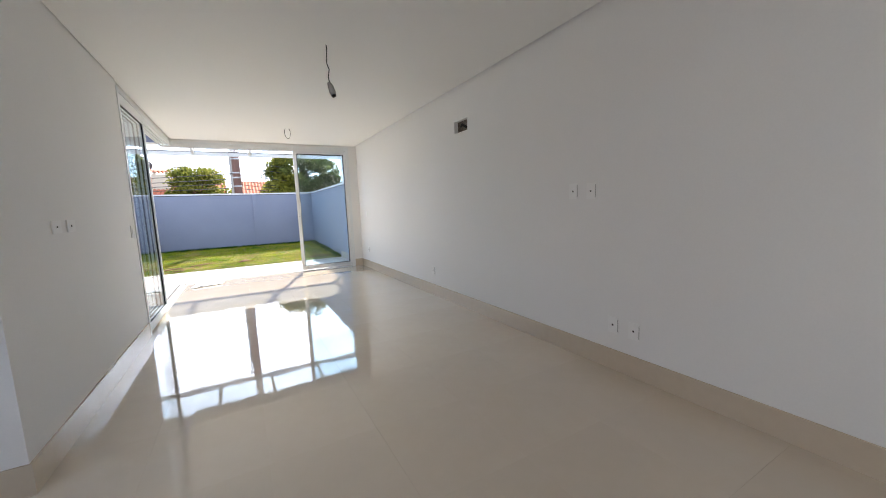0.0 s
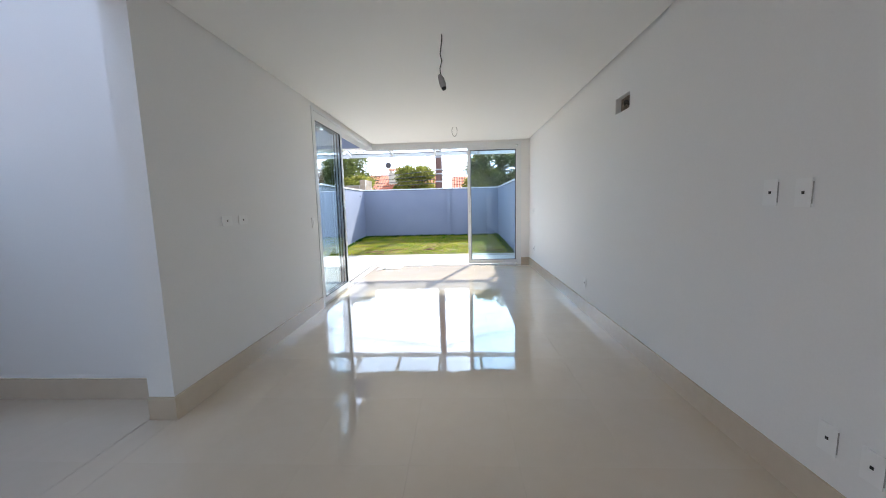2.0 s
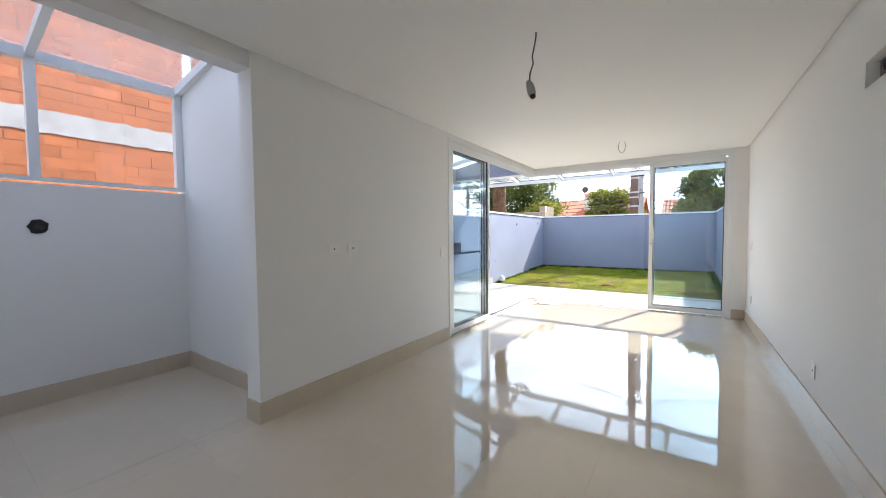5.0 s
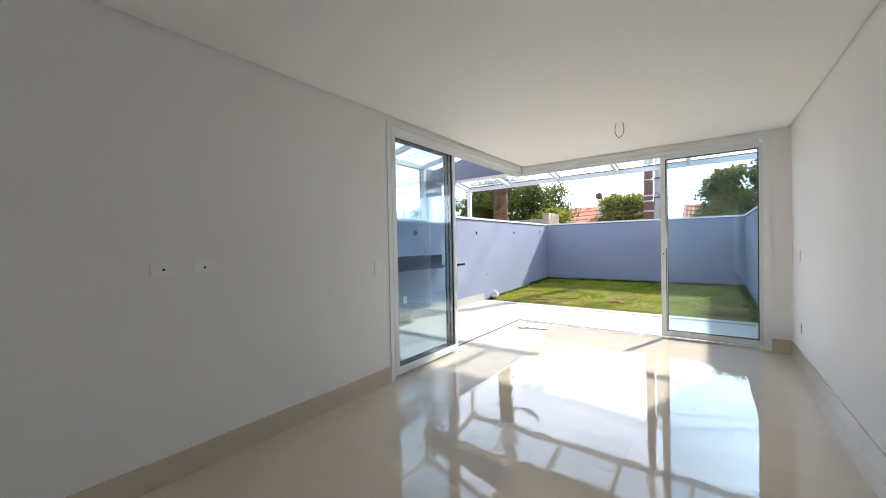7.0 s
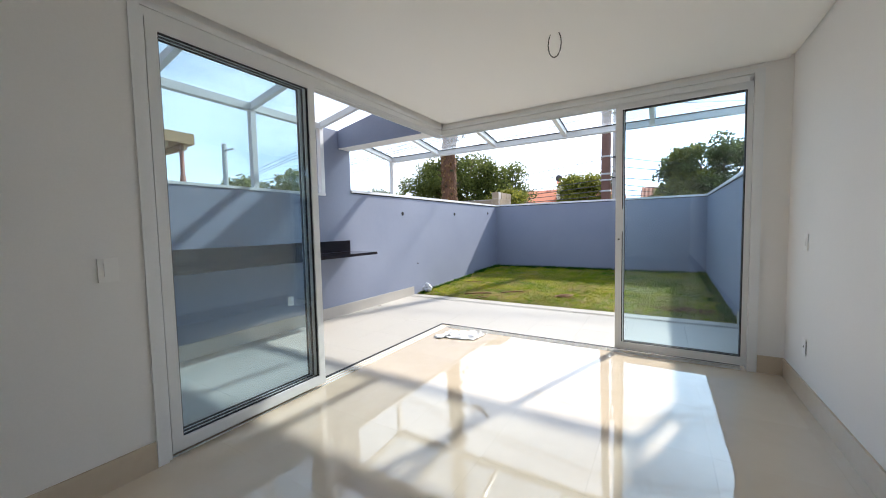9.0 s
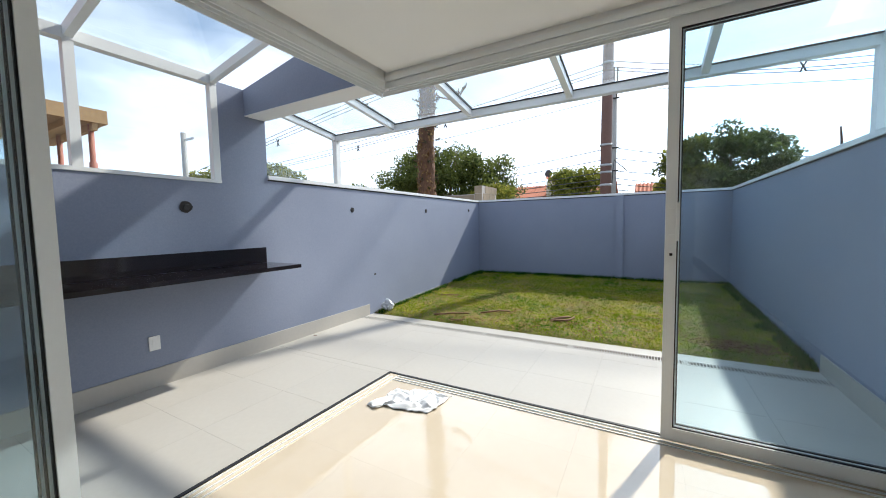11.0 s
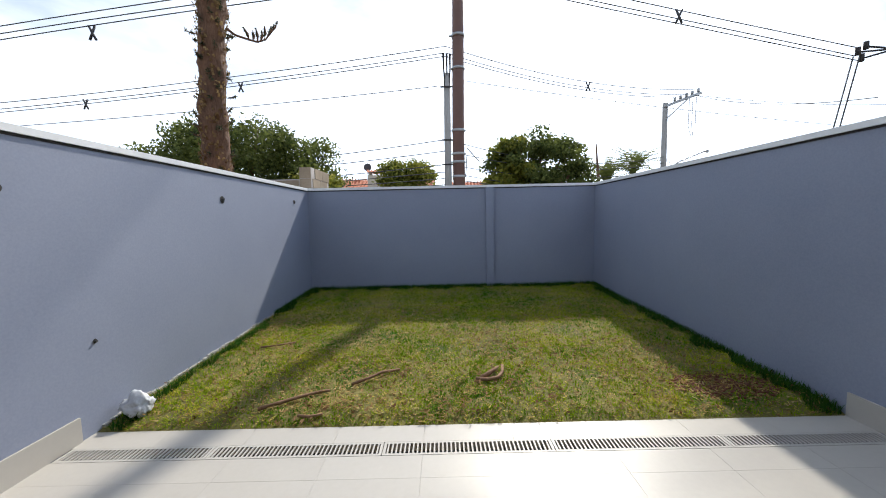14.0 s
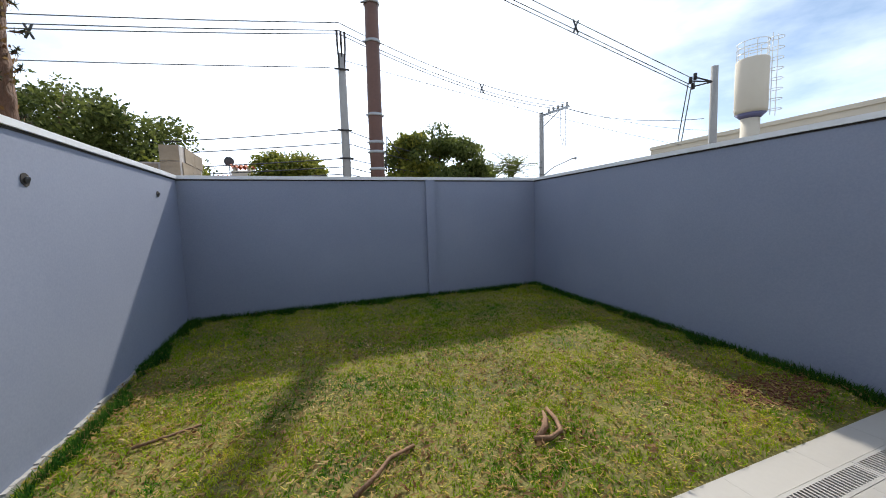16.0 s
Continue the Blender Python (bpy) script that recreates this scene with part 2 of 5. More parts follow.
# ---- mesh helpers ----
def box(bm, x0, x1, y0, y1, z0, z1):
    v = [bm.verts.new(c) for c in ((x0, y0, z0), (x1, y0, z0), (x1, y1, z0), (x0, y1, z0), (x0, y0, z1), (x1, y0, z1), (x1, y1, z1), (x0, y1, z1))]
    for f in ((3, 2, 1, 0), (4, 5, 6, 7), (0, 1, 5, 4), (1, 2, 6, 5), (2, 3, 7, 6), (3, 0, 4, 7)):
        bm.faces.new([v[i] for i in f])
    return v


def prism(bm, points, axis, a, b):
    """A closed outline in the plane across the axis, drawn out from a to b."""
    def at(p, d):
        return (d, p[0], p[1]) if axis == "x" else (p[0], d, p[1]) if axis == "y" else (p[0], p[1], d)
    lo, hi = [bm.verts.new(at(p, a)) for p in points], [bm.verts.new(at(p, b)) for p in points]
    bm.faces.new(lo), bm.faces.new(hi[::-1])
    for i in range(len(points)):
        j = (i + 1) % len(points)
        bm.faces.new((lo[j], lo[i], hi[i], hi[j]))
    bmesh.ops.recalc_face_normals(bm, faces=bm.faces)


def tube(bm, pts, radii, sides=8, cap=True):
    """A tapering tube along points."""
    pts = [Vector(p) for p in pts]
    rings = []
    for i, p in enumerate(pts):
        d = (pts[min(i + 1, len(pts) - 1)] - pts[max(i - 1, 0)]).normalized()
        u = d.cross(Vector((0, 0, 1)) if abs(d.z) < 0.9 else Vector((1, 0, 0))).normalized()
        w = d.cross(u)
        r = radii[i] if isinstance(radii, (list, tuple)) else radii
        rings.append([bm.verts.new(p + u * r * math.cos(a) + w * r * math.sin(a)) for a in (2 * math.pi * k / sides for k in range(sides))])
    for a, b in zip(rings, rings[1:]):
        for k in range(sides):
            bm.faces.new((a[k], a[(k + 1) % sides], b[(k + 1) % sides], b[k])).smooth = sides > 5
    if cap:
        bm.faces.new(rings[0][::-1]), bm.faces.new(rings[-1])


def sheet(bm, *corners):
    """A pane as one sheet of glass."""
    bm.faces.new([bm.verts.new(c) for c in corners])
    return bm


def beam(bm, a, b, w, h):
    """A rectangular bar from a to b, w wide and h high, hung by its upper edge's middle line."""
    a, b = Vector(a), Vector(b)
    d = (b - a).normalized()
    s = d.cross(Vector((0, 0, 1))).normalized() * w / 2
    u = s.cross(d).normalized() * h
    c = [bm.verts.new(p + q) for p in (a, b) for q in (-s, s, s - u, -s - u)]
    for f in ((0, 1, 2, 3), (7, 6, 5, 4), (0, 4, 5, 1), (1, 5, 6, 2), (2, 6, 7, 3), (3, 7, 4, 0)):
        bm.faces.new([c[i] for i in f])
    bmesh.ops.recalc_face_normals(bm, faces=bm.faces)


def bevelled(bm, width, segments=2):
    bmesh.ops.bevel(bm, geom=[e for e in bm.edges if len(e.link_faces) == 2 and e.calc_face_angle(0) > 0.6], offset=width, segments=segments, affect="EDGES", profile=0.5)
    return bm


def mesh_of(name, bm, material):
    me = bpy.data.meshes.new(name)
    bm.to_mesh(me)
    bm.free()
    me.materials.append(material)
    return me


def thing(name, at, label, category, group=""):
    ob = new(name)
    ob.location = at
    ob.empty_display_size = 0.1
    return tagged(ob, label, category, group)


def part(name, bm, material, parent, label=""):
    """Links a bmesh in world coordinates as one mesh under a thing or a part."""
    top = parent
    base = Vector((0, 0, 0))
    while top is not None:
        base = base + top.location
        top = top.parent
    bmesh.ops.translate(bm, verts=bm.verts, vec=-base)
    ob = new(name, mesh_of(name, bm, material))
    ob.parent = parent
    return tagged(ob, label)


def single(name, bm, material, label, category, group="", kind="", at=None):
    """A thing of one mesh, its origin at its base."""
    if at is not None:
        bmesh.ops.translate(bm, verts=bm.verts, vec=-Vector(at))
    ob = new(name, mesh_of(name, bm, material))
    if at is not None:
        ob.location = at
    return tagged(ob, label, category, group, kind)


def structure(name, bm, material, label, category):
    return single(name, bm, material, label, category, kind="structure")


def boxes(*sizes):
    bm = bmesh.new()
    for s in sizes:
        box(bm, *s)
    return bm


# ---- plan ----
RX, YE, YB = 3.17, 8.25, -3.4          # right wall, end wall, street-side wall
CEIL = 2.5
GX0, GX1, GY = -1.67, 3.13, 13.87      # garden walls
TOP = 1.80                             # garden wall without its capping
LAWN_Y = 9.98

# ---- structure: ground and floors ----
ground = structure("ground", boxes((-600, 600, -600, 600, -0.6, -0.22)), M_GROUND, "dusty bare ground around the houses", "ground")
slab = structure("floor", boxes((-0.15, RX + 0.2, YB - 0.2, 8.38, -0.2, -0.006)), M_GROUT, "grout bed under polished beige porcelain tiles", "floor")
patio = structure("pavement", boxes((GX0 - 0.2, -0.15, 3.2, 8.38, -0.2, -0.008), (GX0 - 0.2, GX1 + 0.2, 8.38, 9.70, -0.2, -0.008), (GX0 - 0.2, GX1 + 0.2, 9.80, LAWN_Y, -0.2, -0.008), (GX0 - 0.2, GX1 + 0.2, 9.70, 9.80, -0.2, -0.071)), M_GROUT, "patio bed under matt beige porcelain tiles", "pavement")
niche_floor = structure("floor_niche", boxes((GX0, -0.15, 0.6, 3.05, -0.2, -0.006)), M_GROUT, "bed under tiles of the light well", "floor")

# ---- structure: walls ----
structure("wall_right", boxes((RX, RX + 0.2, YB, 3.99, -0.2, 3.3), (RX, RX + 0.2, 4.26, 8.40, -0.2, 3.3), (RX, RX + 0.2, 3.99, 4.26, -0.2, 2.015), (RX, RX + 0.2, 3.99, 4.26, 2.145, 3.3)), M_WALL, "plain white painted wall with sockets", "wall")
structure("wall_left", boxes((-0.14, 0.02, 2.81, 5.195, -0.1, 2.84)), M_WALL, "plain white painted wall beside the sliding door", "wall")
# the opening at y -3.2 to -2.0 is invented to hold the fill lamp
structure("wall_left_near", boxes((-0.15, 0, YB, -3.2, -0.1, 2.84), (-0.15, 0, -2.0, 1.43, -0.1, 2.84), (-0.15, 0, -3.2, -2.0, -0.1, 1.0), (-0.15, 0, -3.2, -2.0, 2.0, 2.84)), M_WALL, "white painted wall with an added, unseen opening for the fill lamp", "wall")
structure("lintel", boxes((-0.15, 0, 1.43, 2.81, 2.40, 2.84)), M_WALL, "white lintel over the light well opening", "lintel")
structure("wall_end", boxes((2.97, RX, YE, 8.40, -0.1, 2.84), ), M_WALL, "narrow white wall beside the glass door", "wall")
structure("header", boxes((-0.15, 0.0, 5.20, 8.40, 2.425, 2.84), (0.0, 2.97, YE, 8.40, 2.425, 2.84)), M_WALL, "white header above the corner sliding doors", "header")
structure("wall_street", boxes((-0.15, RX + 0.2, YB - 0.2, YB, -0.2, 2.84)), M_WALL, "plain white wall closing the room", "wall")
bm = boxes((0.03, RX - 0.03, YB, YE, CEIL, CEIL + 0.1), (-0.15, RX + 0.2, YB - 0.2, 8.40, 2.84, 3.04), (0, 0.03, YB, YE, CEIL + 0.022, CEIL + 0.1), (RX - 0.03, RX, YB, YE, CEIL + 0.022, CEIL + 0.1))
structure("ceiling", bm, M_CEIL, "flat white plaster ceiling with shadow gap along the walls", "ceiling")
# unseen upper walls, added to keep sky and sun off the light well
structure("upper_light_blocker", boxes((-0.17, RX + 0.2, YB - 0.2, -3.4, 3.1, 7.1), (-0.17, 0.0, YB, 8.42, 3.1, 7.1), (RX, RX + 0.2, YB, 8.42, 3.3, 7.1), (0.0, RX, 8.25, 8.42, 3.1, 7.1), (0.0, RX, YB, 8.25, 6.2, 6.4)), M_GREY, "added unseen grey-blue upper walls that shade the light well", "wall")
structure("wall_niche_left", boxes((GX0 - 0.15, GX0, 0.6, 3.2, -0.2, 1.70)), M_WALL, "white wall below the light well window", "wall")
structure("wall_niche_far", boxes((GX0 - 0.15, -0.15, 3.05, 3.2, -0.2, 2.62), ), M_WALL, "plain white wall closing the light well", "wall")
structure("wall_niche_near", boxes((GX0 - 0.15, -0.15, 0.45, 0.6, -0.2, 2.62), ), M_WALL, "plain white wall closing the light well", "wall")
bm = bmesh.new()
prism(bm, [(GX0 - 0.15, 2.62), (-0.15, 2.62), (-0.15, 2.93), (GX0 - 0.15, 2.625)], "y", 3.052, 3.198)
structure("wall_niche_gable", bm, M_WALL, "white sloping wall head under the glass roof", "wall")

bm = boxes((GX0 - 0.15, GX0, 3.2, 7.87, -0.2, 1.72), (GX0 - 0.15, GX0, 7.87, 8.35, -0.2, 2.66), (GX0 - 0.15, GX0, 8.35, GY + 0.15, -0.2, TOP))
wall_gl = structure("wall_garden_left", bm, M_GREY, "grey-blue textured garden wall, lit by the sun", "wall")
wall_gb = structure("wall_garden_back", boxes((GX0, GX1, GY, GY + 0.15, -0.2, TOP)), M_GREY, "grey-blue textured garden wall in shade", "wall")
wall_gr = structure("wall_garden_right", boxes((GX1, GX1 + 0.15, 8.40, GY + 0.15, -0.2, TOP)), M_GREY, "grey-blue textured garden wall in shade", "wall")
part("pilaster", boxes((1.30, 1.43, GY - 0.05, GY, -0.1, TOP)), M_GREY, wall_gb)
for wl_ob, c in ((wall_gl, (GX0 - 0.17, GX0 + 0.018, 8.352, GY + 0.17)), (wall_gb, (GX0 + 0.018, GX1 - 0.018, GY - 0.018, GY + 0.17)), (wall_gr, (GX1 - 0.018, GX1 + 0.17, 8.40, GY + 0.17))):
    bm = boxes((*c, TOP + 0.004, TOP + 0.045))
    part("capping", bevelled(bm, 0.006), M_CAP, wl_ob, "white metal wall capping with drip edge")
for wl_ob, c in ((wall_gl, (GX0, GX0 + 0.005, 8.354, GY - 0.006)), (wall_gb, (GX0, GX1, GY - 0.005, GY)), (wall_gr, (GX1 - 0.005, GX1, 8.422, GY - 0.006))):
    part("capping_strip", boxes((*c, TOP - 0.012, TOP + 0.003)), M_DARK, wl_ob, "thin dark strip under the capping")
structure("wall_house_outer", boxes((-0.17, -0.152, 3.2, 5.20, -0.1, 3.1), (-0.17, -0.152, 5.2, 8.42, 2.43, 3.1), (-0.17, RX + 0.2, 8.402, 8.42, 2.43, 3.1), (2.97, GX1, 8.402, 8.42, -0.1, 2.43)), M_GREY, "grey-blue outer wall of the house", "wall")
bm = bmesh.new()
prism(bm, [(GX0, 2.41), (-0.17, 2.41), (-0.17, 2.93), (GX0, 2.66)], "y", 8.13, 8.35)
beam_ob = structure("beam_patio", bm, M_GREY, "dark grey painted beam with sloping top", "beam")
part("soffit", boxes((GX0, -0.17, 8.128, 8.352, 2.404, 2.409)), M_WALL, beam_ob, "white painted underside")

# ---- structure: skirting ----
def skirting(name, *sizes, material=M_SKIRT):
    ob = structure(name, bevelled(boxes(*sizes), 0.003, 1), material, "beige porcelain skirting along the wall", "baseboard")
    return ob


skirting("baseboard_right", (RX - 0.012, RX, YB, YE, 0, 0.145))
skirting("baseboard_left", (0.02, 0.032, 2.798, 5.19, 0, 0.145), (-0.14, 0.02, 2.798, 2.81, 0, 0.145))
skirting("baseboard_left_near", (0, 0.012, YB, 1.442, 0, 0.145), (-0.15, 0, 1.43, 1.442, 0, 0.145))
skirting("baseboard_end", (2.975, RX - 0.012, YE - 0.012, YE, 0, 0.145))
skirting("baseboard_niche", (GX0, GX0 + 0.012, 0.6, 3.038, 0, 0.145), (GX0, -0.15, 3.038, 3.05, 0, 0.145))
skirting("baseboard_patio", (GX0, GX0 + 0.014, 3.2, LAWN_Y - 0.1, 0, 0.155), material=M_PATIO)
skirting("baseboard_patio_right", (GX1 - 0.014, GX1, 8.43, LAWN_Y, 0, 0.155), material=M_PATIO)

# ---- glass roofs and high windows ----
def roof_z(x):
    return 2.70 + 0.19 * (x - GX0)


def lean_to(name, ys, y_glass, label, glass=None, shade=False, side=None):
    """Lean-to glass roof over the side strip: posts and eaves bar on the wall, rafters, panes."""
    root = thing(name, (GX0, ys[0], 1.7), label, "glass roof")
    part("eaves_bar", bevelled(boxes((GX0 - 0.075, GX0 + 0.005, y_glass[0], y_glass[1], 2.62, 2.70)), 0.004, 1), M_ALU, root)
    part("sill_bar", bevelled(boxes((GX0 - 0.075, GX0 + 0.008, y_glass[0], y_glass[1], 1.722, 1.752)), 0.004, 1), M_ALU, root)
    for y in ys:
        part("post", bevelled(boxes((GX0 - 0.065, GX0 + 0.002, y - 0.03, y + 0.03, 1.752, 2.62)), 0.004, 1), M_ALU, root)
        bm = bmesh.new()
        beam(bm, (GX0 - 0.03, y, roof_z(GX0) + 0.005), (-0.172, y, roof_z(-0.172) + 0.005), 0.05, 0.075)
        part("rafter", bm, M_ALU, root)
        bm = bmesh.new()
        beam(bm, (GX0 - 0.03, y + 0.029, roof_z(GX0) + 0.006), (-0.172, y + 0.029, roof_z(-0.172) + 0.006), 0.008, 0.014)
        part("gasket", bm, M_GASKET, root, "black rubber glazing gasket")
    for a, b in zip(ys, ys[1:]):
        bm = bmesh.new()
        lo, hi = (GX0 - 0.08, roof_z(GX0 - 0.08) + 0.01), (-0.172, roof_z(-0.172) + 0.01)
        sheet(bm, (lo[0], a + 0.004, lo[1]), (hi[0], a + 0.004, hi[1]), (hi[0], b - 0.004, hi[1]), (lo[0], b - 0.004, lo[1]))
        part("roof_pane", bm, glass or M_GLASS, root).visible_shadow = shade
        part("wall_pane", sheet(bmesh.new(), (GX0 - 0.035, a + 0.03, 1.752), (GX0 - 0.035, b - 0.03, 1.752), (GX0 - 0.035, b - 0.03, 2.62), (GX0 - 0.035, a + 0.03, 2.62)), side or glass or M_GLASS, root).visible_shadow = shade
    return root


lean_to("patio_skylight", [3.24, 3.94, 4.92, 5.90, 6.88, 7.84], (3.2, 7.87), "white aluminium lean-to glass roof above the patio counter")
lean_to("light_well_skylight", [0.63, 1.12, 2.07, 3.02], (0.6, 3.05), "white aluminium lean-to glass roof above the light well", M_MILKY, True, M_SKYGLASS)

perg = thing("pergola", (GX0, 9.37, 1.84), "white aluminium pergola with sloping clear glass panes", "pergola")
PX = [GX0 - 0.02, -0.745, 0.235, 1.22, 2.205, GX1 + 0.02]
part("front_bar", bevelled(boxes((GX0 - 0.06, GX1 + 0.06, 9.335, 9.405, 2.385, 2.455)), 0.004, 1), M_ALU, perg)
part("gasket", boxes((GX0 - 0.06, GX1 + 0.06, 9.326, 9.334, 2.452, 2.464)), M_GASKET, perg, "black rubber glazing gasket")
part("wall_bar", boxes((GX0 - 0.06, GX1 + 0.06, 8.422, 8.462, 2.50, 2.57)), M_ALU, perg)
for x in (PX[0], PX[-1]):
    part("post", bevelled(boxes((x - 0.035, x + 0.035, 9.335, 9.405, 1.845, 2.385)), 0.004, 1), M_ALU, perg)
for x in PX:
    bm = bmesh.new()
    beam(bm, (x, 8.44, 2.60), (x, 9.37, 2.462), 0.05, 0.07)
    part("rafter", bm, M_ALU, perg)
    bm = bmesh.new()
    beam(bm, (x + 0.029, 8.462, 2.603), (x + 0.029, 9.336, 2.474), 0.008, 0.016)
    part("gasket", bm, M_GASKET, perg, "black rubber glazing gasket")
for a, b in zip(PX, PX[1:]):
    bm = bmesh.new()
    sheet(bm, (a + 0.004, 8.43, 2.61), (b - 0.004, 8.43, 2.61), (b - 0.004, 9.40, 2.47), (a + 0.004, 9.40, 2.47))
    part("roof_pane", bm, M_ROOFGLASS, perg)
part("side_pane", sheet(bmesh.new(), (GX0 - 0.02, 8.36, 1.847), (GX0 - 0.02, 9.33, 1.847), (GX0 - 0.02, 9.33, 2.42), (GX0 - 0.02, 8.36, 2.55)), M_GLASS, perg).visible_shadow = False

# ---- corner sliding doors ----
def sliding_panel(parent, along, lo, hi, across, glass=M_GLASS3):
    """One glazed leaf. along: the axis it runs on; across: the middle of its depth."""
    def bx(a0, a1, c0, c1, z0, z1):
        return (c0, c1, a0, a1, z0, z1) if along == "y" else (a0, a1, c0, c1, z0, z1)
    c0, c1 = across - 0.018, across + 0.018
    leaf = part("leaf", bevelled(boxes(bx(lo, lo + 0.055, c0, c1, 0.03, 2.385), bx(hi - 0.055, hi, c0, c1, 0.03, 2.385), bx(lo + 0.055, hi - 0.055, c0, c1, 0.03, 0.10), bx(lo + 0.055, hi - 0.055, c0, c1, 2.325, 2.385)), 0.003, 1), M_ALU, parent)
    g = 0.007
    part("gasket", boxes(bx(lo + 0.055, lo + 0.055 + g, across - 0.007, across + 0.007, 0.10, 2.325), bx(hi - 0.055 - g, hi - 0.055, across - 0.007, across + 0.007, 0.10, 2.325), bx(lo + 0.062, hi - 0.062, across - 0.007, across + 0.007, 0.10, 0.10 + g), bx(lo + 0.062, hi - 0.062, across - 0.007, across + 0.007, 2.325 - g, 2.325)), M_GASKET, leaf)
    corners = [(a, across, z) if along == "x" else (across, a, z) for a, z in ((lo + 0.056, 0.10), (hi - 0.056, 0.10), (hi - 0.056, 2.325), (lo + 0.056, 2.325))]
    part("pane", sheet(bmesh.new(), *corners), glass, leaf).visible_shadow = False
    return leaf


door_l = thing("door_1", (-0.06, 5.2, 0), "white aluminium sliding door, three glazed leaves stacked open", "sliding door")
tagged(door_l, kind="structure")
part("jamb", bevelled(boxes((-0.13, 0.012, 5.20, 5.265, 0, 2.425)), 0.004, 1), M_ALU, door_l)
part("casing", bevelled(boxes((0.004, 0.028, 5.195, 5.245, 0.0, 2.46), (0.002, 0.016, 5.235, 8.235, 2.427, 2.46)), 0.003, 1), M_ALU, door_l)
bm = boxes((-0.13, 0.012, 5.265, 8.24, 2.41, 2.425), (-0.13, -0.122, 5.265, 8.37, 2.375, 2.41))
for x in (-0.085, -0.045, -0.005):
    box(bm, x - 0.004, x + 0.004, 5.265, 8.30, 2.385, 2.41)
box(bm, 0.004, 0.012, 5.265, 8.24, 2.375, 2.41)
part("head_track", bm, M_ALU, door_l)
part("threshold", boxes((-0.105, 0.012, 5.265, 8.37, -0.012, -0.003)), M_SKIRT, door_l, "beige stone strip between the rails")
bm = boxes()
for x in (-0.085, -0.045, -0.005):
    box(bm, x - 0.003, x + 0.003, 5.265, 8.30, -0.003, 0.005)
part("floor_track", bm, M_ALU, door_l)
part("drain_slot", boxes((-0.128, -0.106, 5.265, 8.372, -0.004, 0.003)), M_GASKET, door_l, "black rubber track edge")
for i, x in enumerate((-0.085, -0.045, -0.005)):
    sliding_panel(door_l, "y", 5.268, 6.31 + 0.012 * i, x)

door_r = thing("door_2", (2.4, 8.3, 0), "white aluminium sliding door with two glazed leaves, half open", "sliding door")
tagged(door_r, kind="structure")
part("jamb", bevelled(boxes((2.935, 2.97, 8.238, 8.38, 0, 2.425), (2.935, 3.0, 8.232, 8.248, 0, 2.46), (0.012, 2.935, 8.232, 8.248, 2.427, 2.46)), 0.004, 1), M_ALU, door_r)
bm = boxes((0.012, 2.936, 8.246, 8.372, 2.41, 2.425), (-0.122, 2.905, 8.372, 8.38, 2.375, 2.41), (0.012, 2.905, 8.238, 8.246, 2.375, 2.41))
for y in (8.275, 8.31, 8.345):
    box(bm, 0.0, 2.905, y - 0.004, y + 0.004, 2.385, 2.41)
part("head_track", bm, M_ALU, door_r)
part("threshold", boxes((0.012, 2.936, 8.238, 8.351, -0.012, -0.003)), M_SKIRT, door_r, "beige stone strip between the rails")
bm = boxes()
for y in (8.25, 8.285, 8.325):
    box(bm, 0.0, 2.905, y - 0.003, y + 0.003, -0.003, 0.005)
part("floor_track", bm, M_ALU, door_r)
part("drain_slot", boxes((-0.106, 2.905, 8.352, 8.372, -0.004, 0.003)), M_GASKET, door_r, "black rubber track edge")
leaf = sliding_panel(door_r, "x", 1.93, 2.955, 8.285, glass=M_GLASS2)
sliding_panel(door_r, "x", 1.945, 2.955, 8.325, glass=M_GLASS2)
part("handle", bevelled(boxes((1.945, 1.985, 8.25, 8.267, 1.19, 1.213), (1.945, 1.985, 8.25, 8.267, 1.357, 1.38), (1.98, 1.995, 8.243, 8.267, 1.18, 1.39)), 0.004, 1), M_ALU, leaf, "white pull handle")
part("lock", boxes((1.952, 1.967, 8.262, 8.268, 1.095, 1.11)), M_GASKET, leaf, "black lock hole")

# ---- patio counter ----
bench = thing("counter", (GX0 + 0.3, 7.0, 0.9), "dark polished granite counter fixed to the grey wall", "counter")
part("worktop", bevelled(boxes((GX0 + 0.001, -1.14, 5.3, 8.30, 0.895, 0.93)), 0.003, 1), M_GRANITE, bench)
part("splashback", bevelled(boxes((GX0 + 0.001, GX0 + 0.021, 5.3, 8.28, 0.932, 1.09)), 0.002, 1), M_GRANITE, bench)

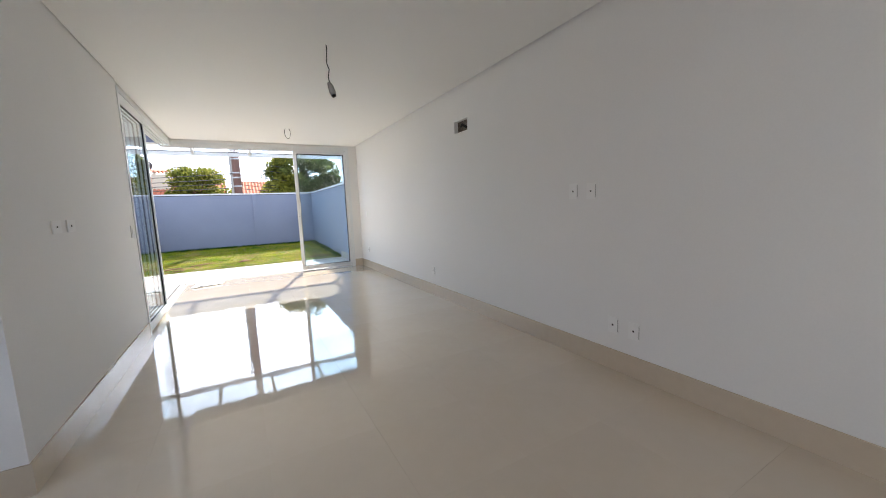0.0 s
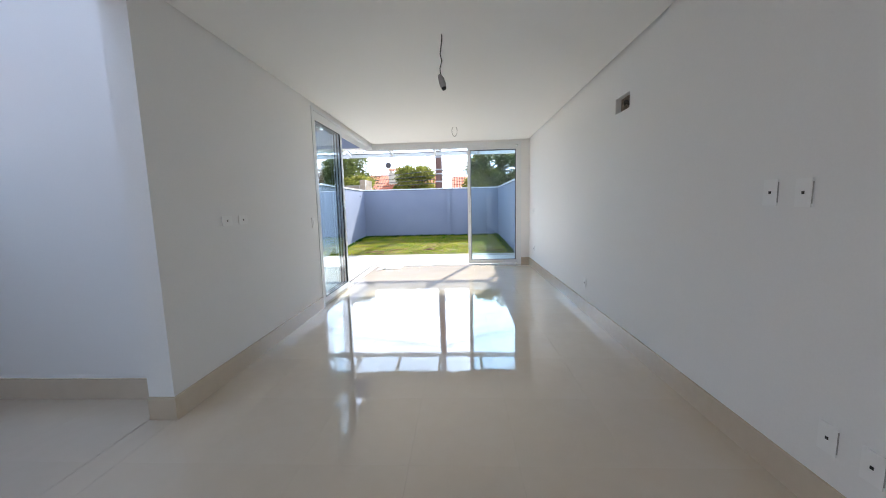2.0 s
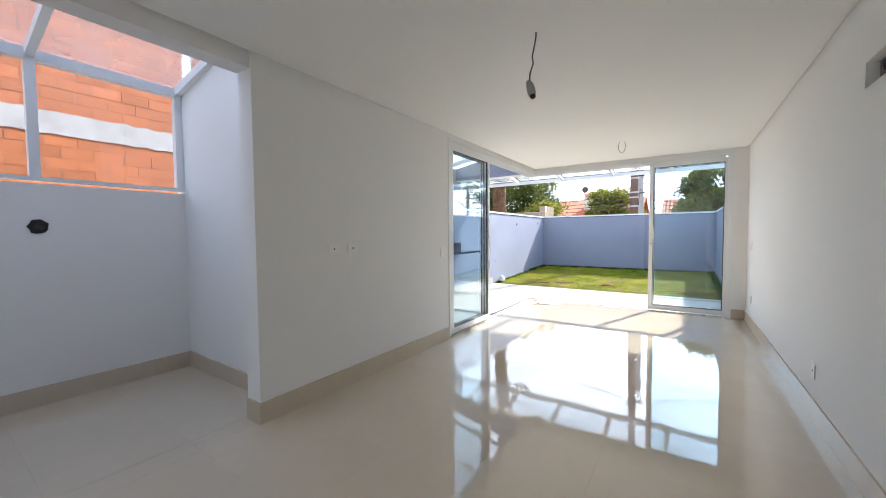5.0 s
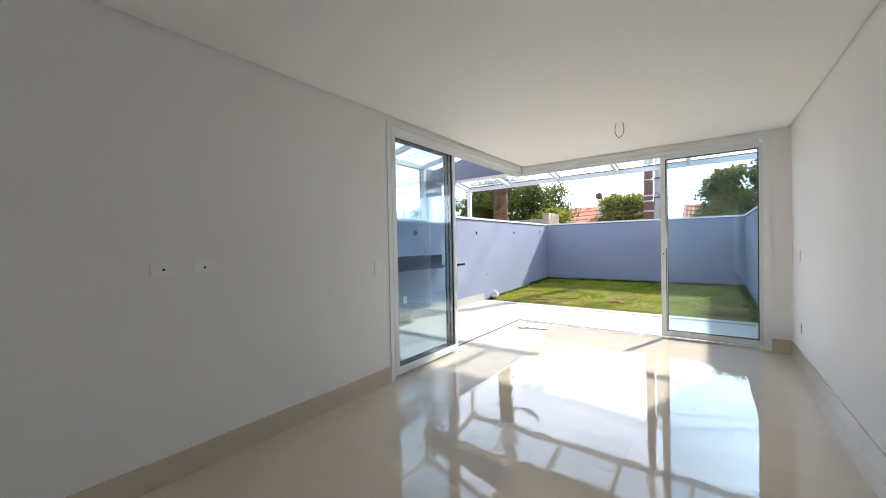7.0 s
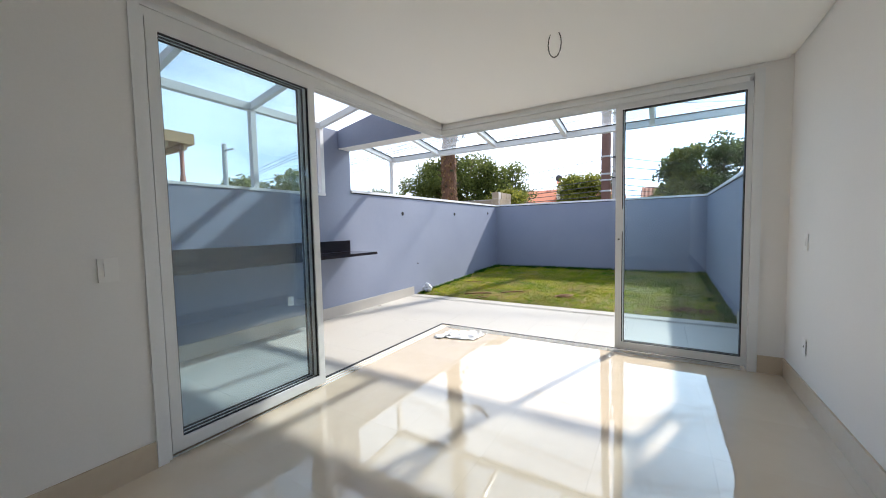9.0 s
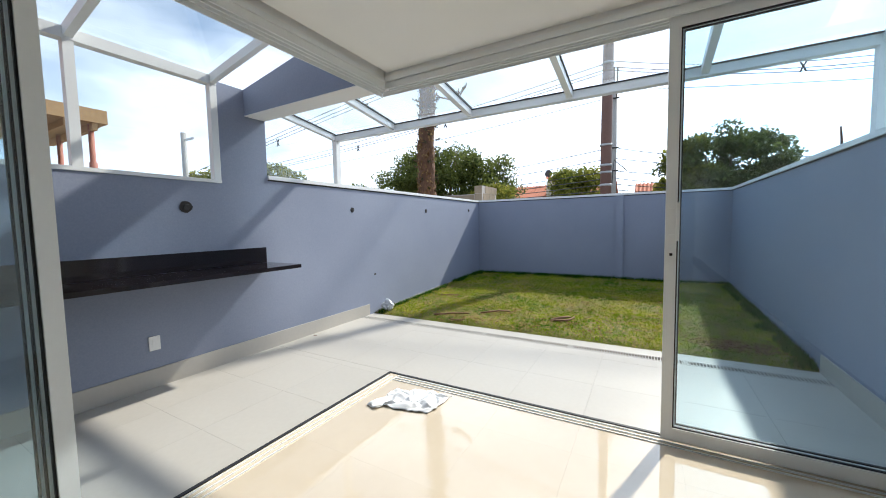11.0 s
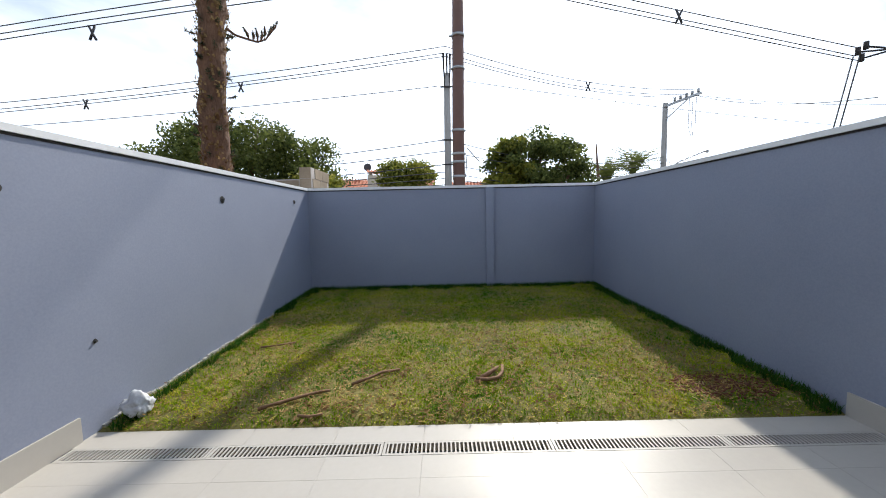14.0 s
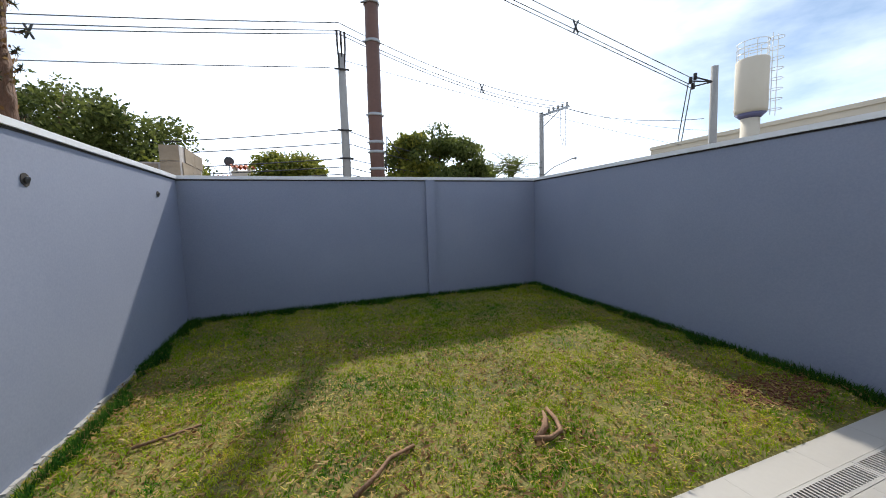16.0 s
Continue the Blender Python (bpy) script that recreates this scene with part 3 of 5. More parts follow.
# ---- drain channel ----
M_GRATE = surface("grey_beige_grate_plastic", (0.40, 0.385, 0.36), (0.47, 0.45, 0.42), 0.5, 6, 80, 0.05)
BAR = mesh_of("bar", boxes((-0.0045, 0.0045, -0.044, 0.044, -0.0035, 0.0035)), M_GRATE)
for i, (a, b) in enumerate(((-1.65, -0.80), (-0.80, 0.19), (0.19, 1.17), (1.17, 2.17), (2.17, 3.11))):
    g = thing("drain_grate", (a, 9.75, 0), "white slotted floor drain grate between patio tiles", "drain grate", "drain grates along the patio")
    part("grate_frame", boxes((a + 0.002, b - 0.002, 9.69, 9.706, -0.004, 0.001), (a + 0.002, b - 0.002, 9.794, 9.81, -0.004, 0.001), (a + 0.002, a + 0.018, 9.706, 9.794, -0.004, 0.001), (b - 0.018, b - 0.002, 9.706, 9.794, -0.004, 0.001)), M_GRATE, g)
    part("channel", boxes((a + 0.018, b - 0.018, 9.706, 9.794, -0.07, -0.05)), M_GASKET, g, "dark channel bottom")
    n_bars = int((b - a - 0.036) / 0.024)
    for k in range(n_bars):
        bar = new("bar", BAR)
        bar.parent = g
        bar.location = (0.018 + (k + 0.5) * (b - a - 0.036) / n_bars, 0, -0.0025)

# ---- electrical fittings ----
def wall_plate(x, y, z, side, dark=True, wide=False, name="wall_socket", label="white plastic wall socket plate on the painted wall"):
    """A plate on a wall across x; side is the way it faces. Narrow sockets get a grey strip as the shadow line at one
    edge.
    """
    root = thing(name, (x, y, z), label, "socket", "wall sockets")
    s = side
    hw, hh = (0.058, 0.036) if wide else (0.036 if dark else 0.039, 0.058)
    bm = boxes((min(x, x + s * 0.007), max(x, x + s * 0.007), y - hw, y + hw, z - hh, z + hh))
    plate = part("plate", bevelled(bm, 0.003), M_PLATE, root)
    if not dark:
        a, b = sorted((x + s * 0.006, x + s * 0.011))
        part("rocker", bevelled(boxes((a, b, y - 0.016, y + 0.016, z - 0.03, z + 0.03)), 0.002), M_PLATE, plate)
    if dark:
        a, b = sorted((x + s * 0.0065, x + s * 0.0085))
        part("insert", boxes((a, b, y - 0.006, y + 0.006, z - 0.006, z + 0.006)), M_DARK, plate, "dark socket opening")
        if not wide:
            # the plate's edge shadow, set in as a thin grey strip
            part("shadow_strip", boxes((*sorted((x + s * 0.001, x + s * 0.006)), y - 0.0378, y - 0.0365, z - 0.045, z + 0.045)), M_CONC, plate, "grey strip standing in for the shadow line beside the plate")
    return root


wall_plate(0.02, 3.46, 1.175, 1, True, True)
wall_plate(0.02, 3.66, 1.175, 1, True, True)
wall_plate(0.02, 5.05, 1.08, 1, False, False, "light_switch", "white plastic light switch beside the sliding door")
for y, z in ((2.55, 1.275), (2.39, 1.27), (2.195, 0.325), (2.04, 0.32), (4.93, 0.335), (7.78, 0.38)):
    wall_plate(RX, y, z, -1)
wall_plate(RX, 7.82, 1.10, -1, False, False, "light_switch", "white plastic light switch on the painted wall")
wall_plate(GX0, 7.25, 0.365, 1, False)

box_hole = thing("air_conditioning_recess", (RX + 0.05, 4.125, 2.08), "open rough recess for pipes in the white wall", "wall recess")
part("recess_back", boxes((RX + 0.05, RX + 0.06, 3.985, 4.265, 2.01, 2.15)), surface("rough_recess_mortar", (0.10, 0.075, 0.06), (0.34, 0.28, 0.24), 0.95, 14, 60, 0.9, dist=0.02), box_hole, "rough mortar back of the recess")
bm = bmesh.new()
tube(bm, [(RX + 0.058, 4.03, 2.05), (RX + 0.03, 4.06, 2.06), (RX + 0.035, 4.14, 2.10), (RX + 0.058, 4.2, 2.09)], 0.014, 8)
part("pipe_end", bm, M_DARK, box_hole, "dark rubber pipe ends")


def pipe_hole(x, y, z, r, label="dark open pipe end in the wall"):
    """A ragged hole with the end of a pipe in it, on a wall that faces +x."""
    root = thing("pipe_outlet", (x, y, z), label, "pipe outlet", "pipe outlets in the wall")
    bm = bmesh.new()
    pts = [(y + r * random.uniform(0.9, 1.15) * math.cos(a), z + r * random.uniform(0.9, 1.15) * math.sin(a)) for a in (2 * math.pi * k / 14 for k in range(14))]
    prism(bm, pts, "x", x + 0.001, x + 0.004)
    part("hole", bm, M_DARK, root)
    bm = bmesh.new()
    tube(bm, [(x + 0.004, y + 0.1 * r, z), (x + 0.014, y + 0.1 * r, z - 0.1 * r)], r * 0.55, 12)
    part("pipe", bm, M_WIRE, root)


for y, z, r in ((7.55, 1.49, 0.05), (9.60, 1.515, 0.034), (11.49, 1.545, 0.034), (13.30, 1.595, 0.03)):
    pipe_hole(GX0, y, z, r)
pipe_hole(GX0, 2.07, 1.372, 0.055, "dark round pipe opening in the white wall")
pipe_hole(GX0, 10.03, 0.58, 0.014, "small screw hole in the grey wall")

lamp = thing("hanging_lamp_socket", (1.64, 3.58, CEIL), "bare lamp holder hanging on a thin twisted wire", "lamp holder")
bm = bmesh.new()
tube(bm, [(1.65, 3.66, 2.502), (1.652, 3.655, 2.47), (1.645, 3.645, 2.41), (1.638, 3.63, 2.35), (1.65, 3.615, 2.30), (1.636, 3.60, 2.24), (1.64, 3.58, 2.175)], 0.004, 6)
part("wire", bm, M_WIRE, lamp)
bm = bmesh.new()
tube(bm, [(1.633, 3.582, 2.19), (1.642, 3.58, 2.165), (1.655, 3.576, 2.12), (1.66, 3.575, 2.10)], [0.013, 0.021, 0.024, 0.020], 14)
part("holder", bm, M_CONC, lamp, "grey lamp holder")
bm = bmesh.new()
tube(bm, [(1.66, 3.575, 2.10), (1.666, 3.573, 2.085)], [0.017, 0.015], 12)
part("holder_mouth", bm, M_DARK, lamp, "dark open socket mouth")
loop = bmesh.new()
pts = [(1.69, 6.88, 2.502)] + [(1.70 + 0.042 * math.sin(a), 6.88, 2.435 - 0.085 * math.cos(a) + 0.0) for a in [math.pi + 2 * math.pi * k / 20 for k in range(1, 20)]] + [(1.698, 6.885, 2.502)]
tube(loop, pts, 0.0035, 6)
single("wire_loop", loop, M_WIRE, "loop of bare wire hanging from the ceiling", "wire", at=(1.69, 6.88, CEIL))

# ---- rag on the floor ----
bm = bmesh.new()
NX, NY = 46, 34
grid = []
for j in range(NY):
    row = []
    for i in range(NX):
        u, v = i / (NX - 1), j / (NY - 1)
        p = Vector((u * 3.1, v * 2.3, 0.7))
        edge = min(u, 1 - u, v, 1 - v) * 8
        h = abs(noise.noise(p * 2.1)) * 0.045 + abs(noise.noise(p * 4.7)) * 0.02
        x = 0.12 + 0.46 * u + 0.05 * noise.noise(p * 1.3 + Vector((5, 0, 0))) + 0.05 * (v - 0.5)
        y = 7.86 + 0.30 * v + 0.06 * noise.noise(p * 1.2 + Vector((0, 9, 0))) + 0.10 * (u - 0.5)
        row.append(bm.verts.new((x, y, 0.004 + h * min(1.0, 0.35 + edge))))
    grid.append(row)
for j in range(NY - 1):
    for i in range(NX - 1):
        bm.faces.new((grid[j][i], grid[j][i + 1], grid[j + 1][i + 1], grid[j + 1][i])).smooth = True
rag = single("cleaning_rag", bm, M_CLOTH, "crumpled white cotton rag lying on the polished floor", "rag", at=(0.35, 8.0, 0))
solid = rag.modifiers.new("thickness", "SOLIDIFY")
solid.thickness = 0.003

# ---- lawn ----
def lawn_z(x, y):
    return min(1.0, (y - LAWN_Y) / 0.12) * 0.03 - 0.004 + 0.12 * (y - LAWN_Y) / (GY - LAWN_Y) + 0.014 * min(1.0, (y - LAWN_Y) / 0.3) * noise.noise(Vector((x * 0.9, y * 0.9, 3)))


bm = bmesh.new()
nx, ny = 49, 41
rows = [[bm.verts.new((GX0 + (GX1 - GX0) * i / (nx - 1), LAWN_Y + (GY - LAWN_Y) * j / (ny - 1), 0)) for i in range(nx)] for j in range(ny)]
for r in rows:
    for v in r:
        v.co.z = lawn_z(v.co.x, v.co.y)
for j in range(ny - 1):
    for i in range(nx - 1):
        bm.faces.new((rows[j][i], rows[j][i + 1], rows[j + 1][i + 1], rows[j + 1][i])).smooth = True
structure("lawn_ground", bm, M_SOIL, "soil and straw under the lawn", "ground")


def blades(name, count, material, length, width, flat, label, category, keep, seed, lift=0.0):
    """Many thin bent blades as one object."""
    rng = np.random.default_rng(seed)
    verts, faces = [], []
    made = 0
    while made < count:
        x, y = rng.uniform(GX0 + 0.02, GX1 - 0.02), rng.uniform(LAWN_Y + 0.01, GY - 0.02)
        if rng.random() > keep(x, y):
            continue
        a, L = rng.uniform(0, 2 * math.pi), rng.uniform(*length)
        tilt = rng.uniform(*flat)
        w = width * rng.uniform(0.7, 1.3)
        dx, dy = math.cos(a), math.sin(a)
        z = lawn_z(x, y) + lift * rng.random()
        h, o = L * math.cos(tilt), L * math.sin(tilt)
        px, py = -dy * w, dx * w
        k = len(verts)
        verts += [(x - px, y - py, z), (x + px, y + py, z), (x + dx * o * 0.4 + px * 0.8, y + dy * o * 0.4 + py * 0.8, z + h * 0.62), (x + dx * o * 0.4 - px * 0.8, y + dy * o * 0.4 - py * 0.8, z + h * 0.62), (x + dx * o, y + dy * o, z + h)]
        faces += [(k, k + 1, k + 2, k + 3), (k + 3, k + 2, k + 4)]
        made += 1
    me = bpy.data.meshes.new(name)
    me.from_pydata(verts, [], faces)
    me.materials.append(material)
    return tagged(new(name, me), label, category, kind="stuff")


def patchy(x, y):
    bare = math.exp(-(((x - 2.62) / 0.42) ** 2 + ((y - 10.35) / 0.22) ** 2))
    n = noise.noise(Vector((x * 1.6, y * 1.6, 0)))
    clump = 0.5 + 0.9 * noise.noise(Vector((x * 13, y * 13, 5)))
    return max(0.05, min(1.0, 0.55 + 0.6 * n)) * max(0.12, min(1.0, clump)) * (1 - 0.92 * bare)


def edge_tufts(x, y):
    if x - GX0 < 0.075 and y < 12.4:
        return 0.0
    d = min(x - GX0, GX1 - x, GY - y)
    ragged = 0.13 + 0.20 * noise.noise(Vector((x * 4, y * 4, 9)))
    return 0.8 if d < 0.05 else 0.5 if d < ragged else 0.0


def litter_spread(x, y):
    """Chips gather in drifts, and thin out towards the shaded wall."""
    n = noise.noise(Vector((x * 1.1 + 7, y * 1.1, 3)))
    return max(0.1, 0.5 + 0.9 * n) * (0.35 if y > 12.6 else 1.0)


blades("lawn_grass", 115000, M_GRASS, (0.012, 0.036), 0.0026, (0.5, 1.4), "short patchy green and yellow lawn grass", "grass", patchy, 3)
blades("edge_grass", 17000, M_TUFT, (0.03, 0.085), 0.0025, (0.2, 1.1), "longer dark grass tufts along the garden wall", "grass", edge_tufts, 4)
blades("lawn_straw", 16000, M_STRAW, (0.015, 0.04), 0.0032, (1.2, 1.54), "dry straw and clippings strewn on the lawn", "straw", lambda x, y: 0.8, 5, 0.02)
blades("leaf_litter", 7000, M_LITTER, (0.02, 0.05), 0.006, (1.25, 1.5), "dry brown and tan leaf chips strewn on the lawn", "leaf litter", litter_spread, 6, 0.028)

bm = bmesh.new()
for k in range(800):
    a, r = random.uniform(0, 6.28), random.random() ** 0.6
    x, y = 2.62 + 0.40 * r * math.cos(a), 10.34 + 0.20 * r * math.sin(a)
    s = random.uniform(0.003, 0.012)
    v = box(bm, x - s, x + s, y - s * 0.8, y + s * 0.8, lawn_z(x, y) - 0.004, lawn_z(x, y) + s * 0.7)
    for q in v:
        q.co += Vector((random.uniform(-1, 1), random.uniform(-1, 1), random.uniform(-0.4, 0.4))) * s * 0.4
single("soil_patch", bm, M_REDSOIL, "patch of loose red soil on the lawn", "soil", kind="stuff")


def dead_stick(pts, r, label, fork=None):
    bm = bmesh.new()
    line = [(x, y, lawn_z(x, y) + 0.018 + dz) for x, y, dz in pts]
    tube(bm, line, [r * (0.55 + 0.35 * math.sin(3 * i + 1) ** 2) for i in range(len(line))], 7)
    if fork:
        tube(bm, [(x, y, lawn_z(x, y) + 0.018 + dz) for x, y, dz in fork], [r * 0.9, r, r * 0.7, r * 0.4][: len(fork)], 7)
    return single("dead_branch", bm, M_DEAD, label, "branch", "dead branches on the lawn", at=(pts[0][0], pts[0][1], lawn_z(pts[0][0], pts[0][1])))


M_DEAD = surface("dry_bark", (0.16, 0.085, 0.045), (0.32, 0.19, 0.11), 0.9, 8, 60, 0.6, dist=0.01)
dead_stick([(-0.72, 10.13, 0), (-0.60, 10.20, 0.005), (-0.48, 10.27, 0.01), (-0.36, 10.36, 0), (-0.30, 10.37, 0)], 0.017, "crooked dry brown branch lying on the grass")
dead_stick([(-0.16, 10.46, 0), (-0.04, 10.55, 0.01), (0.04, 10.64, 0.01), (0.18, 10.70, 0)], 0.016, "bent dry brown branch lying on the grass")
dead_stick([(0.80, 10.50, 0), (0.88, 10.46, 0.01), (0.97, 10.49, 0.01), (1.02, 10.60, 0.0), (1.04, 10.72, 0)], 0.020, "forked dry root piece lying on the grass", [(0.82, 10.49, 0), (0.90, 10.54, 0.02), (0.96, 10.62, 0.015), (1.0, 10.70, 0)])
dead_stick([(-0.42, 10.06, 0), (-0.34, 10.05, 0.0), (-0.26, 10.07, 0)], 0.013, "short dry stick lying on the grass")
dead_stick([(-1.25, 11.25, 0), (-1.1, 11.30, 0.0), (-0.95, 11.36, 0)], 0.011, "pale dry stick lying on the grass")

rngc = np.random.default_rng(77)
cv, cf = [], []
for cx, cy, sp in ((-0.5, 10.2, 0.2), (0.0, 10.6, 0.2), (0.25, 10.72, 0.12), (0.95, 10.5, 0.14), (1.3, 10.25, 0.15), (0.5, 10.12, 0.2), (-0.2, 10.1, 0.15), (-1.0, 10.6, 0.2), (2.0, 10.5, 0.2), (2.1, 11.2, 0.25), (0.9, 11.6, 0.3), (-0.4, 11.5, 0.3), (0.6, 10.6, 0.9), (0.2, 10.9, 0.9), (1.3, 10.8, 0.8), (1.0, 11.3, 1.0), (-0.6, 11.0, 0.8), (0.4, 10.3, 1.0), (1.8, 10.4, 0.6), (0.2, 11.9, 1.2), (-0.3, 10.5, 0.7), (0.8, 10.2, 0.8), (1.5, 11.8, 0.8)):
    for _ in range(60):
        x, y = cx + rngc.normal() * sp, cy + rngc.normal() * sp * 0.6
        if not (GX0 + 0.05 < x < GX1 - 0.05 and LAWN_Y + 0.03 < y < GY - 0.1):
            continue
        a, s = rngc.uniform(0, 6.28), rngc.uniform(0.008, 0.024)
        z = lawn_z(x, y) + rngc.uniform(0.012, 0.03)
        dx, dy = math.cos(a) * s, math.sin(a) * s
        k = len(cv)
        cv += [(x - dx, y - dy, z), (x - dy * 0.35, y + dx * 0.35, z + s * 0.4), (x + dx, y + dy, z + 0.3 * s), (x + dy * 0.35, y - dx * 0.35, z)]
        cf.append((k, k + 1, k + 2, k + 3))
me = bpy.data.meshes.new("bark_chips")
me.from_pydata(cv, [], cf)
me.materials.append(foliage("brown_bark_chips", (0.12, 0.055, 0.022), (0.46, 0.29, 0.14), None, 0.8, 3))
tagged(new("bark_chips", me), "brown bark chips and dead leaves on the lawn", "litter", kind="stuff")
bm = bmesh.new()
for k in range(46):
    y = 10.02 + k * 0.055
    w = 0.022 + 0.014 * noise.noise(Vector((y * 7, 0, 0)))
    box(bm, GX0, GX0 + w, y, y + 0.055, 0.0, lawn_z(GX0, y) + 0.02 + 0.03 * noise.noise(Vector((y * 5, 4, 0))))
part("plinth", bm, M_CONC, wall_gl, "pale bare mortar strip at the wall foot")

bm = bmesh.new()
bmesh.ops.create_icosphere(bm, subdivisions=4, radius=1.0)
for v in bm.verts:
    p = v.co.copy()
    k = 0.95 + 0.28 * noise.noise(p * 1.6) + 0.34 * abs(noise.noise(p * 2.7)) - 0.22 * abs(noise.noise(p * 5.0 + Vector((3, 0, 0)))) + 0.05 * noise.noise(p * 9)
    v.co = Vector((p.x * 0.095 * k, p.y * 0.08 * k, max(-0.05, p.z * 0.075 * k)))
    if p.z > 0.8:
        v.co.z += 0.05 * (p.z - 0.8) * 4
for f in bm.faces:
    f.smooth = True
bmesh.ops.translate(bm, verts=bm.verts, vec=(-1.535, 10.15, lawn_z(-1.535, 10.15) + 0.05))
single("plastic_bag", bm, M_BAG, "crumpled white plastic bag on the lawn by the wall", "bag", at=(-1.535, 10.15, lawn_z(-1.535, 10.15)))

bm = bmesh.new()
leaf_rows = []
for i in range(7):
    t = i / 6
    w = 0.012 * math.sin(math.pi * min(0.97, t + 0.06)) + 0.001
    leaf_rows.append([bm.verts.new((-1.60 + 0.055 * t, 8.80 + s * w * 0.7 + 0.012 * t, 0.003 + 0.006 * abs(s) + 0.006 * t * t)) for s in (-1, 0, 1)])
for p, q in zip(leaf_rows, leaf_rows[1:]):
    for k in range(2):
        bm.faces.new((p[k], p[k + 1], q[k + 1], q[k]))
single("dead_leaf", bm, M_DEAD, "curled dry brown leaf on the patio tiles", "leaf", at=(-1.6, 8.8, 0))

# ---- trees ----
def crown_mesh(clumps, leaf, per, seed, flatness=0.6):
    """Leaves as small bent quads gathered in clumps; clumps: centre and radius."""
    rng = np.random.default_rng(seed)
    verts, faces = [], []
    for c, r in clumps:
        for _ in range(per):
            d = rng.normal(size=3)
            d /= np.linalg.norm(d)
            p = np.array(c) + d * r * rng.uniform(0.35, 1.05) * np.array((1, 1, flatness))
            u = rng.normal(size=3)
            u[2] -= 0.3
            u /= np.linalg.norm(u)
            w = np.cross(u, rng.normal(size=3))
            w /= np.linalg.norm(w) + 1e-6
            s = leaf * rng.uniform(0.6, 1.3)
            k = len(verts)
            verts += [tuple(p), tuple(p + u * s * 0.5 + w * s * 0.28), tuple(p + u * s), tuple(p + u * s * 0.5 - w * s * 0.28)]
            faces.append((k, k + 1, k + 2, k + 3))
    return verts, faces


def tree(at, centre, radii, label, clumps=60, leaf=0.16, per=130, seed=1, material=M_LEAF, trunk=0.16, clump_r=0.55):
    root = thing("tree", at, label, "tree")
    rng = np.random.default_rng(seed)
    spots = []
    while len(spots) < clumps:
        d = rng.uniform(-1, 1, 3)
        q = np.linalg.norm(d)
        if 0.35 < q < 1.0 and d[2] > -0.75:
            d *= 1 + 0.18 * noise.noise(Vector(d * 2.3) + Vector((seed, 0, 0)))
            spots.append((np.array(centre) + d * np.array(radii), clump_r * rng.uniform(0.6, 1.25)))
    verts, faces = crown_mesh(spots, leaf, per, seed + 50)
    base = np.array(at)
    me = bpy.data.meshes.new("crown")
    me.from_pydata([tuple(np.array(v) - base) for v in verts], [], faces)
    me.materials.append(material)
    crown = new("crown", me)
    crown.parent = root
    bm = bmesh.new()
    c = Vector(centre)
    a = Vector(at)
    tube(bm, [a, a.lerp(c, 0.45) + Vector((0.1, 0.05, 0)), c], [trunk * 1.25, trunk, trunk * 0.55], 9)
    for q, _ in spots[:: max(1, clumps // 14)]:
        q = Vector(q)
        s = a.lerp(c, 0.62)
        tube(bm, [s, s.lerp(q, 0.5) + Vector((0, 0, 0.12)), q], [trunk * 0.5, trunk * 0.28, trunk * 0.1], 6)
    part("trunk", bm, M_BARK, root)
    return root


G0 = -0.22
tree((-6.4, 21.0, G0), (-6.4, 20.8, 2.85), (3.4, 2.2, 1.8), "broad dense green tree with uneven crown", 190, 0.13, 230, 11, M_LEAF, 0.2, 0.62)
tree((4.1, 21.2, G0), (4.15, 21.1, 2.75), (1.75, 1.4, 1.5), "round dark green broadleaf tree behind the wall", 95, 0.13, 230, 12, M_LEAF, 0.15, 0.5)
tree((3.0, 20.6, G0), (2.9, 20.7, 2.7), (0.75, 0.7, 1.2), "small yellow-green leafy tree beside the pole", 40, 0.14, 190, 13, M_LEAF2, 0.08, 0.42)
tree((-0.8, 22.3, G0), (-0.85, 22.2, 2.5), (1.35, 1.0, 1.05), "small yellow-green leafy tree behind the wall", 62, 0.13, 190, 14, M_LEAF2, 0.09, 0.42)
tree((-3.6, 19.0, G0), (-3.5, 19.0, 2.1), (0.9, 0.8, 0.75), "low yellow-green shrub by the block wall", 34, 0.13, 180, 15, M_LEAF2, 0.07, 0.4)
tree((-22.5, 23.2, G0), (-22.5, 23.2, 4.6), (2.3, 2.0, 1.4), "distant light green tree", 30, 0.32, 90, 16, M_LEAF2, 0.2, 0.7)
tree((-24.5, 20.0, G0), (-24.5, 20.0, 4.0), (1.8, 1.6, 1.2), "distant light green tree", 24, 0.32, 90, 17, M_LEAF2, 0.2, 0.7)
tree((-18.0, 27.5, G0), (-18.0, 27.5, 3.3), (2.2, 1.6, 1.1), "distant dark green broadleaf tree", 24, 0.32, 80, 18, M_LEAF, 0.2, 0.7)

# tall conifer: a thick bare trunk with short spiky tufts and one hooked branch
M_SCALE = foliage("dry_bark_scales", (0.10, 0.05, 0.02), (0.36, 0.24, 0.11), (0.50, 0.42, 0.24), 0.8, 3)
conifer = thing("conifer_tree", (-3.9, 15.1, G0), "tall conifer with thick scaly brown trunk and spiky tufts", "tree")


def trunk_axis(z):
    return Vector((-3.97 + 0.025 * math.sin(z * 1.3) + 0.035 * z, 15.1, z))


